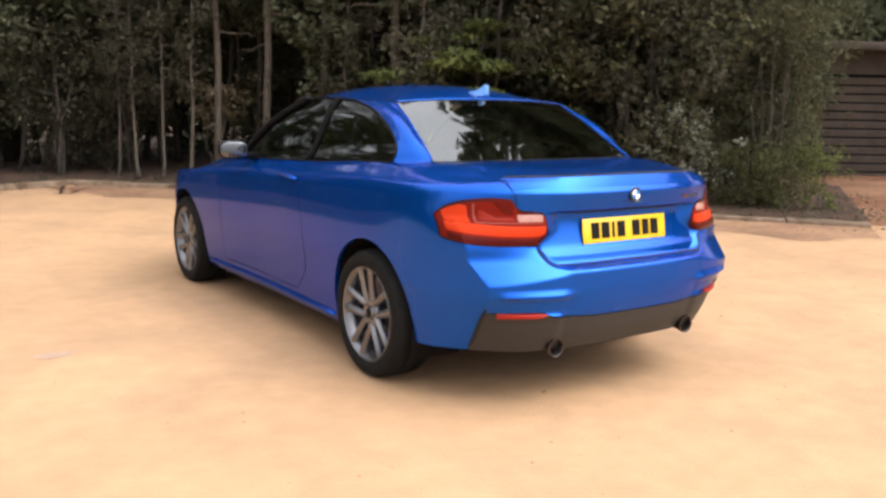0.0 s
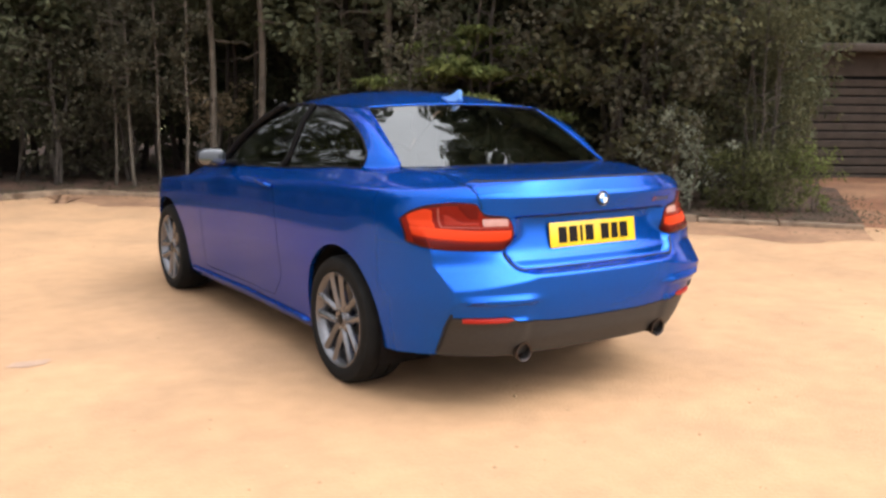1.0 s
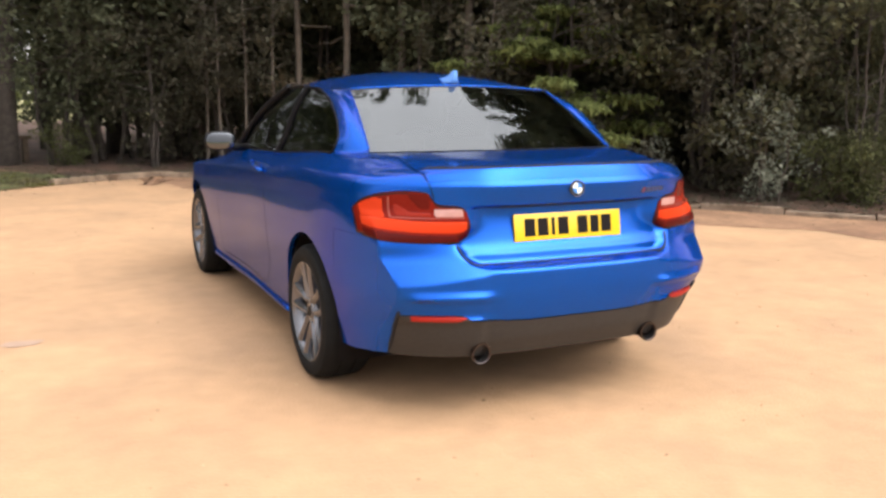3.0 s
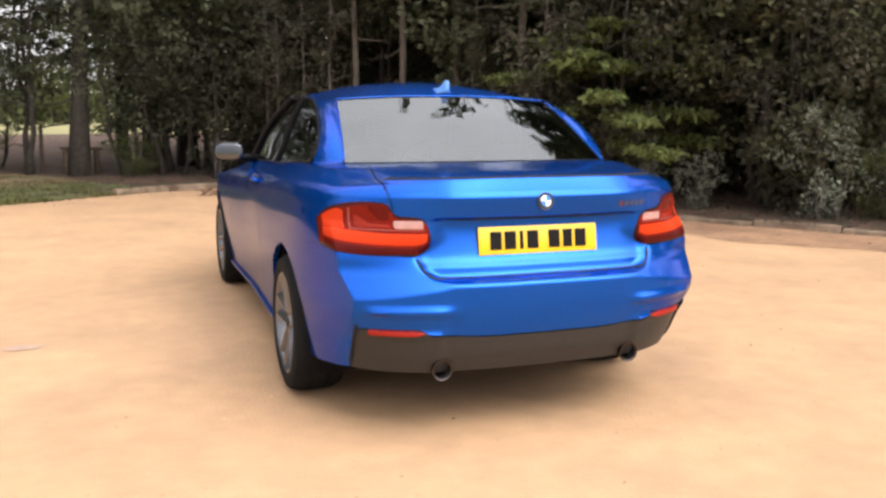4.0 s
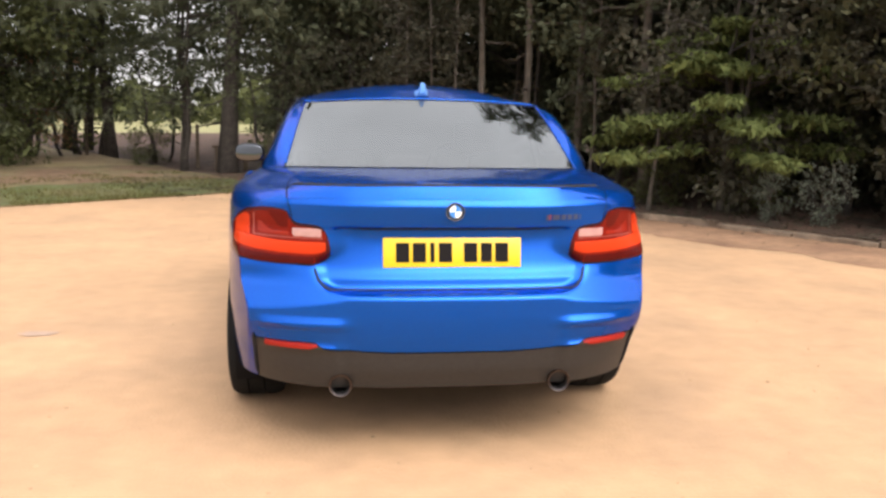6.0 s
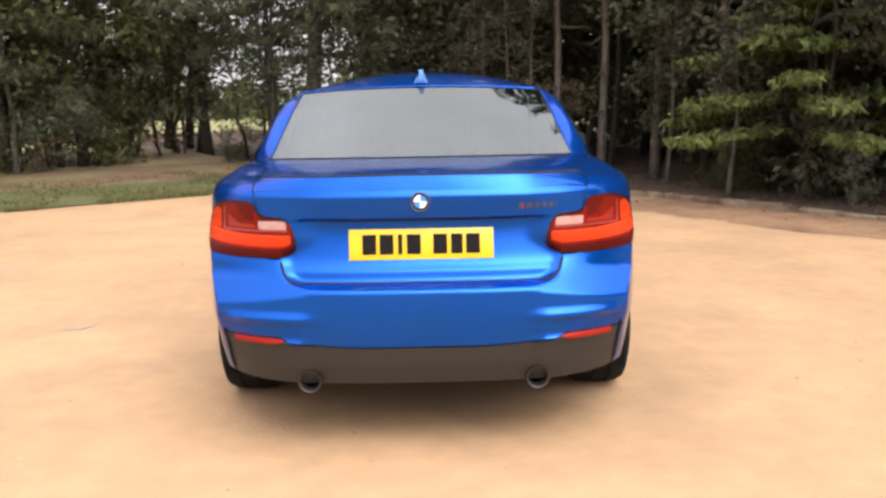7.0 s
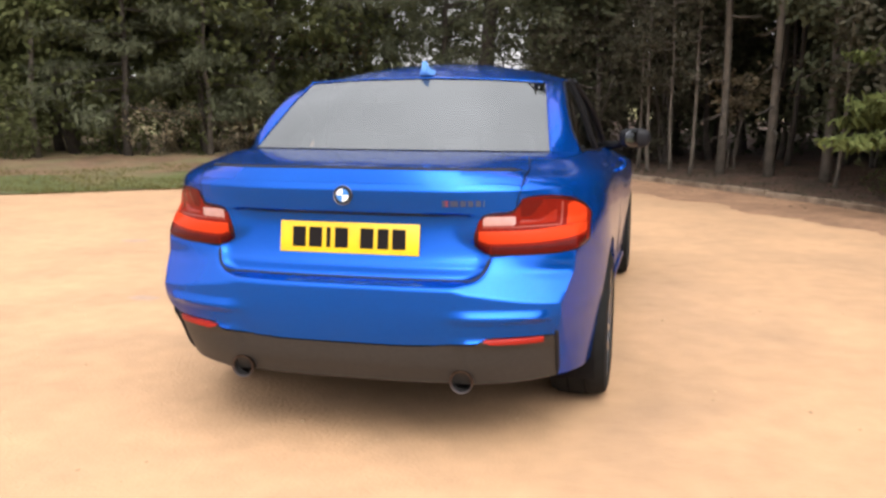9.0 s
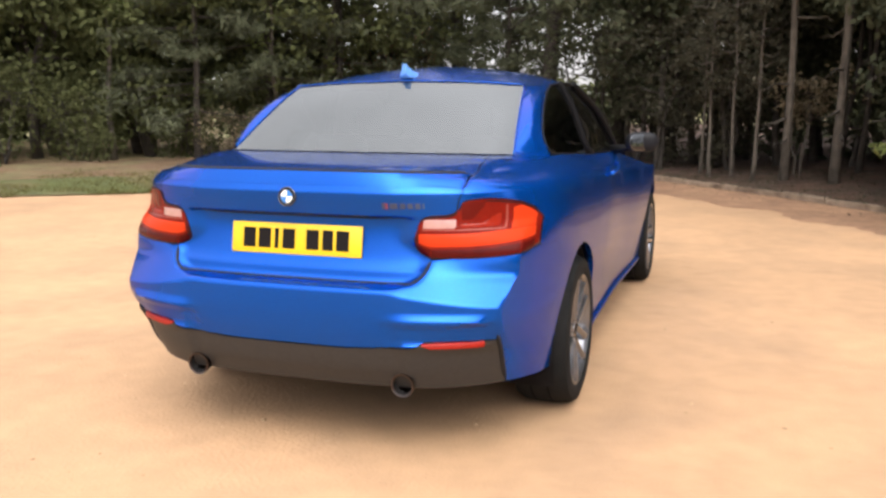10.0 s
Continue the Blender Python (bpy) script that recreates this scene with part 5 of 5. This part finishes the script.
# number plate with plain bars in place of its characters
bm2 = bmesh.new()
lean = math.degrees(math.atan2(0.016, 0.104))
box_bm(bm2, (0.52, 0.006, 0.111), pose(0, -0.838, 0.785, -lean), 0.002)
plate = part("number_plate", bm2, M_PLATE, car, "yellow number plate with dark bars", sharp=30)
for x0, w in ((-0.165, 0.050), (-0.103, 0.050), (-0.054, 0.016), (-0.005, 0.050), (0.090, 0.050), (0.150, 0.042), (0.208, 0.050)):
    bm2 = bmesh.new()
    box_bm(bm2, (w, 0.002, 0.072), pose(x0 - 0.022, -0.838, 0.785, -lean) @ pose(0, -0.0034, 0))
    part("plate_bar", bm2, M_INK, plate)

# round badge, plain quarters
BADGE = pose(0, rear_y(0, 0.944) - 0.004, 0.944, -7)
bm2 = bmesh.new()
bmesh.ops.create_cone(bm2, cap_ends=True, segments=40, radius1=0.035, radius2=0.0325, depth=0.008, matrix=BADGE @ pose(0, 0, 0, 90))
badge = part("round_badge", bm2, M_TRIM, car, "round badge with white and blue quarters")
bm2 = bmesh.new()
v0, f0 = tube([BADGE @ Vector((0.0335 * math.cos(a), -0.0035, 0.0335 * math.sin(a))) for a in np.linspace(0, 2 * math.pi, 40, endpoint=False)], 0.0013, 6, True)
link("badge_ring", v0, f0, M_RIM, badge)
for q in range(4):
    pts = [BADGE @ Vector((0, -0.0055, 0))] + [BADGE @ Vector((0.0225 * math.cos(a), -0.0055, 0.0225 * math.sin(a))) for a in np.linspace(q * math.pi / 2, (q + 1) * math.pi / 2, 9)]
    link("badge_quarter", pts, [tuple(range(len(pts)))], M_WHITE if q % 2 else M_BADGE_BLUE, badge, smooth=False)

# model badge as plain bars
for k, (x0, w, h, m0) in enumerate(((0.352, 0.009, 0.022, M_BADGE_GREY), (0.363, 0.009, 0.022, M_BADGE_RED), (0.388, 0.026, 0.020, M_BADGE_GREY), (0.418, 0.017, 0.020, M_BADGE_GREY),
                                    (0.443, 0.017, 0.020, M_BADGE_GREY), (0.468, 0.017, 0.020, M_BADGE_GREY), (0.487, 0.005, 0.020, M_BADGE_GREY))):
    rear_patch("badge_bar", x0 - w / 2, x0 + w / 2, lambda x: 0.920 - h / 2, lambda x: 0.920 + h / 2, 0.003, m0, car, "", 2, 2, False, 0.003)

# dark tube along the lid gap, thickened for the shade at its ledge
v0, f0 = tube([on_rear(x, lid_low(abs(x)) - 0.001, -0.001) for x in np.linspace(-0.509, 0.509, 90)], 0.0062, 6)
link("lid_seam", v0, f0, M_GAP_SHADE, car)

# dark tube paints the shadow under the overhang above the plate
v0, f0 = tube([(x, rear_y(x, 0.8755) + 0.001, 0.8755) for x in np.linspace(-0.43, 0.43, 60)], [0.002 + 0.0045 * sstep(0.43, 0.30, abs(float(x))) for x in np.linspace(-0.43, 0.43, 60)], 6)
link("handle_recess", v0, f0, M_GAP_SHADE, car)

# boot lip spoiler
sv, sf = [], []
xs = np.linspace(-0.606, 0.606, 71)


def lip(x):
    """Profile of the lip across the boot's upper edge, and its crest."""
    ax = abs(float(x))
    ty, tz = float(np.interp(ax, top[:N_BACK, 0], top[:N_BACK, 1])), float(np.interp(ax, top[:N_BACK, 0], top[:N_BACK, 2]))
    zl = tz - 0.036
    yl = rear_y(ax, zl)
    zc = max(1.0345 - 0.010 * (ax / 0.606) ** 2 - 0.010 * sstep(0.585, 0.606, ax), tz + 0.002)
    return ([(yl + 0.008, zl - 0.004), (yl - 0.002, zl), (0.5 * (yl + ty) - 0.002, 0.5 * (zl + zc) + 0.001), (ty - 0.002, zc - 0.0015), (ty + 0.005, zc),
             (ty + 0.012, zc - 0.004), (ty + 0.018, tz - 0.006)], (ty + 0.010, zc - 0.002))


for x in xs:
    for y, z in lip(x)[0]:
        sv.append((x, y, z))
m = 7
for i in range(len(xs) - 1):
    for j in range(m):
        sf.append((i * m + j, i * m + (j + 1) % m, (i + 1) * m + (j + 1) % m, (i + 1) * m + j))
sf += [tuple(range(m)), tuple(range((len(xs) - 1) * m, len(xs) * m))[::-1]]
link("boot_spoiler", sv, sf, M_PAINT, car, sharp=40)
# dark tube paints the shade line between the lip's crest and the deck
v0, f0 = tube([(x, *lip(x)[1]) for x in xs], [0.003 + 0.0065 * sstep(0.606, 0.57, abs(float(x))) for x in xs], 8)
link("spoiler_seam", v0, f0, M_GAP_SHADE, car)

# exhaust tail pipes
for s in (-1, 1):
    vv, ff = lathe([(0.02, 0.032), (0.16, 0.034), (0.172, 0.040), (0.196, 0.0435), (0.200, 0.042), (0.198, 0.036), (0.10, 0.034)], 40)
    pipe = link("tail_pipe", [Vector((s * 0.417 + b, -0.672 - a, 0.290 + c)) for a, b, c in vv], ff, M_EXHAUST, car, "round dark chrome tail pipe", sharp=40)
    vv, ff = lathe([(0.10, 0.0), (0.10, 0.0345), (0.19, 0.0355)], 32)
    link("pipe_bore", [Vector((s * 0.417 + b, -0.672 - a, 0.290 + c)) for a, b, c in vv], ff, M_SOOT, pipe)

# glass
def pane(name, grid, material, parent, lift, label=""):
    b2 = bmesh.new()
    add_grid(b2, grid)
    return part(name, b2, material, parent, label)


def full_width(half):
    left = half[:, ::-1].copy()
    left[:, :, 0] *= -1
    return np.concatenate([left[:, :-1], half], 1)


wb = spline([WIN_BC, (0.32, -0.262, 1.060), (0.55, -0.238, 1.059), WIN_B], 18)
rear_mid = spline([WIN_BC, (0, -0.02, 1.218), WIN_TC], 22)
rw = full_width(coons(wb, roof_rear, rear_mid, win_side))
rear_window = pane("rear_window", rw, M_GLASS, car, 0, "tinted rear window")
frit = np.concatenate([full_width(wb[None])[0], win_side[1:], full_width(roof_rear[None])[0][::-1], (win_side * (-1, 1, 1))[::-1][1:-1]])
v0, f0 = tube([p + np.array((0, -0.001, 0.001)) for p in frit], 0.003, 6, True)
link("window_seal", v0, f0, M_TRIM, rear_window)
lip = frit[len(full_width(wb[None])[0]) - 1:]
v0, f0 = tube([p + np.array((0, 0.001, 0.003)) for p in lip], 0.0042, 8)
link("window_lip", v0, f0, M_PAINT, car)
ws = full_width(coons(cowl[::1], spline([(0, 1.33, 1.385), (0.32, 1.29, 1.375), RAIL_F], len(cowl) - 1),
                      spline([(0, 2.22, 0.985), (0, 1.75, 1.22), (0, 1.33, 1.385)], 20), spline([A_BASE, (0.66, 1.62, 1.18), RAIL_F], 20)))
pane("windscreen", ws, M_GLASS_SIDE, car, 0)
belt = top[N_REAR:cowl_c + 1]
belt = spline([tuple(p) for p in belt[::6]] + [A_BASE], 30)
for s in (-1, 1):
    g = coons(belt, spline([RAIL_Q, (0.612, 0.9, 1.352), RAIL_F], 30), dlo_rear, spline([A_BASE, (0.665, 1.62, 1.18), RAIL_F], 22), crown=False)
    g = g.copy()
    g[:, :, 0] -= 0.008
    g[:, :, 0] *= s
    side_window = pane("side_window", g, M_GLASS_SIDE, car, 0, "dark side window with black surround")
    loop = np.concatenate([belt, spline([A_BASE, (0.665, 1.62, 1.18), RAIL_F], 22)[1:], rail_b[::-1][1:], dlo_rear[::-1][1:-1]]) * (s, 1, 1)
    v0, f0 = tube(loop, 0.006, 6, True)
    link("window_surround", v0, f0, M_TRIM, side_window)
    pil = g[:, 14]
    v0, f0 = tube([(p[0] - s * 0.004, p[1] - 0.10 * k / 22, p[2]) for k, p in enumerate(pil)], 0.022, 6)
    link("b_pillar", v0, f0, M_TRIM, side_window)
    ap = spline([A_BASE, (0.668, 1.62, 1.185), (0.590, 1.225, 1.352)], 20) * (s, 1, 1)
    v0, f0 = tube(ap, 0.018, 8)
    link("a_pillar", v0, f0, M_TRIM, car)

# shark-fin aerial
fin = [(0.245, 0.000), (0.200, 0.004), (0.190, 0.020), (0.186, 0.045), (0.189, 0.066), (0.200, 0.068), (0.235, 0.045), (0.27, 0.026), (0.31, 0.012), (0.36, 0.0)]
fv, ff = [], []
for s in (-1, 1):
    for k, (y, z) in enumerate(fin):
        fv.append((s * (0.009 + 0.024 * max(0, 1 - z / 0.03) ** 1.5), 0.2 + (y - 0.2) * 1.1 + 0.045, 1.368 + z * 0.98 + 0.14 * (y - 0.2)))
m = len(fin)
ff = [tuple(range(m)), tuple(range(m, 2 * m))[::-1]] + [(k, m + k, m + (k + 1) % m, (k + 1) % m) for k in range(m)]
# the pale blue stands for sky reflected on the fin
link("aerial_fin", fv, ff, M_FIN, car, "blue shark fin aerial with sky reflection painted in", sharp=25)

# door mirrors, handles
for s in (-1, 1):
    bm2 = bmesh.new()
    bmesh.ops.create_uvsphere(bm2, u_segments=28, v_segments=18, radius=1)
    for v in bm2.verts:
        c = v.co
        q = Vector((math.copysign(abs(c.x) ** 0.7, c.x) * 0.092, c.y * 0.080 if c.y > 0 else c.y * 0.030, math.copysign(abs(c.z) ** 0.75, c.z) * 0.058))
        v.co = pose(s * 0.925, 1.60, 1.025, 0, 0, s * 8) @ q
    mirror = part("door_mirror", bm2, M_CAP, car, "dark grey door mirror", sharp=60)
    bm2 = bmesh.new()
    bmesh.ops.create_uvsphere(bm2, u_segments=28, v_segments=14, radius=1)
    for v in bm2.verts:
        c = v.co
        q = Vector((math.copysign(abs(c.x) ** 0.65, c.x) * 0.083, c.y * 0.004, math.copysign(abs(c.z) ** 0.7, c.z) * 0.049))
        v.co = pose(s * 0.927, 1.566, 1.025, -2, 0, 48 if s > 0 else -8) @ q
    part("mirror_glass", bm2, M_MIRROR, mirror, "silver mirror glass")
    v0, f0 = tube([(s * 0.74, 1.66, 0.975), (s * 0.82, 1.63, 0.985), (s * 0.90, 1.61, 1.0)], [0.028, 0.022, 0.02], 8)
    link("mirror_arm", v0, f0, M_TRIM, mirror)
    hp = [(s * (side_x(y, 0.905) + h), y, 0.905 + 0.01 * k) for k, (y, h) in enumerate(((0.80, 0.004), (0.83, 0.024), (0.90, 0.030), (0.97, 0.024), (1.00, 0.004)))]
    v0, f0 = tube(spline(hp, 16), 0.0115, 8)
    link("door_handle", v0, f0, M_PAINT, car, "blue door handle")
    sk = [(s * (side_x(y, 0.225) + 0.004), y, 0.222 + 0.01 * math.sin(y)) for y in np.linspace(0.40, 2.30, 30)]
    v0, f0 = tube(sk, [0.006] + [0.017] * 28 + [0.006], 8)
    link("side_skirt", v0, f0, M_PAINT, car)

# underbody and wheel housings
bm2 = bmesh.new()
box_bm(bm2, (1.30, 3.3, 0.10), pose(0, 1.40, 0.235), 0.02)
part("underbody", bm2, M_UNDER, car, "black underbody")
bm2 = bmesh.new()
box_bm(bm2, (1.05, 0.34, 0.13), pose(0, -0.50, 0.375), 0.04)
part("rear_silencer", bm2, M_UNDER, car)
for s in (-1, 1):
    for y0 in (0, WHEELBASE):
        hv, hf = [], []
        for k in range(25):
            w = math.radians(-25 + 230 * k / 24)
            for x in (0.845, 0.56):
                hv.append((s * x, y0 + 0.372 * math.cos(w), HUB_Z + 0.372 * math.sin(w)))
        hf = [(2 * k, 2 * k + 1, 2 * k + 3, 2 * k + 2) for k in range(24)]
        hv.append((s * 0.56, y0, HUB_Z))
        hf += [(2 * k + 1, 50, 2 * k + 3) for k in range(24)]
        link("wheel_housing", hv, hf, M_UNDER, car)

# wheels
def build_wheel():
    """A wheel about its hub, its face towards +x."""
    root = empty("wheel")
    R = 0.316
    tv, tf = lathe([(-0.115, 0.232), (-0.120, 0.262), (-0.112, 0.298), (-0.085, 0.312), (-0.04, R), (-0.038, R - 0.006), (-0.032, R - 0.006), (-0.030, R), (0.030, R), (0.032, R - 0.006), (0.038, R - 0.006), (0.04, R),
                    (0.085, 0.312), (0.112, 0.298), (0.121, 0.270), (0.117, 0.244), (0.108, 0.232)], 72)
    link("tyre", tv, tf, M_RUBBER, root, "black road tyre", sharp=30)
    rv, rf = lathe([(-0.10, 0.215), (-0.06, 0.205), (0.06, 0.208), (0.095, 0.219), (0.106, 0.233), (0.112, 0.235), (0.114, 0.231), (0.107, 0.222), (0.098, 0.212), (0.05, 0.200), (-0.10, 0.200)], 72)
    rim = link("rim", rv, rf, M_RIM, root, "grey double-spoke alloy rim", sharp=40)
    spoke = bmesh.new()
    stations = ((0.045, 0.082, 0.021, 0.016), (0.09, 0.089, 0.0175, 0.014), (0.15, 0.096, 0.0185, 0.012), (0.20, 0.101, 0.0215, 0.011), (0.222, 0.103, 0.026, 0.010))
    prev = None
    for r, x, w, d in stations:
        ring_v = [spoke.verts.new((x + dx, dy, r)) for dx, dy in ((-d * 1.6, -w), (-d * 0.2, -w), (d * 0.75, -w * 0.18), (d * 0.75, w * 0.18), (-d * 0.2, w), (-d * 1.6, w))]
        if prev:
            for k in range(6):
                spoke.faces.new((prev[k], prev[(k + 1) % 6], ring_v[(k + 1) % 6], ring_v[k]))
        prev = ring_v
    spoke.faces.new(prev)
    bmesh.ops.recalc_face_normals(spoke, faces=spoke.faces)
    me = bpy.data.meshes.new("spoke")
    spoke.to_mesh(me)
    spoke.free()
    me.materials.append(M_RIM)
    for k in range(10):
        a = 72 * (k // 2) + (-13.5 if k % 2 else 13.5)
        ob = new("spoke", me)
        ob.parent = root
        # legs of each pair run nearly parallel, spreading a little towards the rim
        ob.matrix_basis = pose(0, 0, 0, 72 * (k // 2)) @ pose(0, (-0.022 if k % 2 else 0.022), 0) @ pose(0, 0, 0, (7 if k % 2 else -7))
    hv, hf = lathe([(0.045, 0.075), (0.080, 0.072), (0.090, 0.060), (0.086, 0.036), (0.092, 0.033), (0.094, 0.028), (0.095, 0.0)], 40)
    hub = link("hub", hv, hf, M_RIM, root, sharp=35)
    cv, cf = lathe([(0.0955, 0.025), (0.0965, 0.023), (0.0970, 0.0)], 28)
    link("hub_cap", cv, cf, M_TRIM, hub)
    for k in range(5):
        a = math.radians(36 + 72 * k)
        nv, nf = lathe([(0.084, 0.009), (0.090, 0.009), (0.091, 0.006), (0.088, 0.0)], 10)
        link("wheel_bolt", [(p[0], p[1] + 0.049 * math.cos(a), p[2] + 0.049 * math.sin(a)) for p in nv], nf, M_DISC, hub)
    dv, df = lathe([(0.0, 0.07), (0.0, 0.172), (0.022, 0.172), (0.022, 0.085), (0.045, 0.080), (0.045, 0.0)], 56)
    link("brake_disc", dv, df, M_DISC, root, sharp=30)
    bmc = bmesh.new()
    for k in range(9):
        a0 = math.radians(-38 + 8.5 * k)
        box_bm(bmc, (0.070, 0.030, 0.075), pose(0.014, 0.150 * math.cos(a0), 0.150 * math.sin(a0), math.degrees(a0)), 0.004)
    part("caliper", bmc, M_CALIPER, root, "blue brake caliper")
    return root


wheel = build_wheel()
wheel.parent = car
wheel.matrix_basis = pose(0.768, 0, HUB_Z - 0.003, 20)
for x, y, turn, roll in ((0.762, WHEELBASE, 0, 50), (-0.768, 0, 180, 8), (-0.762, WHEELBASE, 180, 31)):
    w2 = copy_thing(wheel, pose(x, y, HUB_Z - 0.003, 0, 0, turn) @ pose(0, 0, 0, roll))
    w2.parent = car

# cabin
def seat(x, y, w, parent, drop=0.0):
    root = empty("car_seat")
    root.parent = parent
    bm3 = bmesh.new()
    box_bm(bm3, (w, 0.50, 0.20), pose(x, y + 0.18, 0.50 - drop / 2), 0.05, 3)
    part("seat", bm3, M_INTERIOR, root)
    bm3 = bmesh.new()
    box_bm(bm3, (w, 0.16, 0.62), pose(x, y - 0.14, 0.78 - drop, 14), 0.05, 3)
    part("backrest", bm3, M_INTERIOR, root)
    bm3 = bmesh.new()
    box_bm(bm3, (0.26, 0.10, 0.18), pose(x, y - 0.235 + drop, 1.155 - drop, 10), 0.04, 3)
    part("headrest", bm3, M_INTERIOR, root)


for x in (-0.37, 0.37):
    seat(x, 1.05, 0.50, car)
    seat(x, 0.42, 0.50, car, 0.14)
box("parcel_shelf", (1.24, 0.42, 0.03), pose(0, -0.08, 1.02), M_INTERIOR, car, bevel=0.01)
box("dashboard", (1.38, 0.42, 0.30), pose(0, 1.95, 0.83), M_INTERIOR, car, bevel=0.08)
box("cabin_floor", (1.40, 2.2, 0.04), pose(0, 1.0, 0.33), M_INTERIOR, car, bevel=0.01)
sw, sf = tube([(0.37 + 0.18 * math.cos(a), 1.62 - 0.07 * math.sin(a), 0.93 + 0.165 * math.sin(a)) for a in np.linspace(0, 2 * math.pi, 28, endpoint=False)], 0.015, 8, True)
link("steering_wheel", sw, sf, M_INTERIOR, car)
hl = roof.copy()
hl[:, :, 2] -= 0.03
hl[:, :, 0] *= 0.95
pane("headlining", full_width(hl), M_INTERIOR, car, 0)
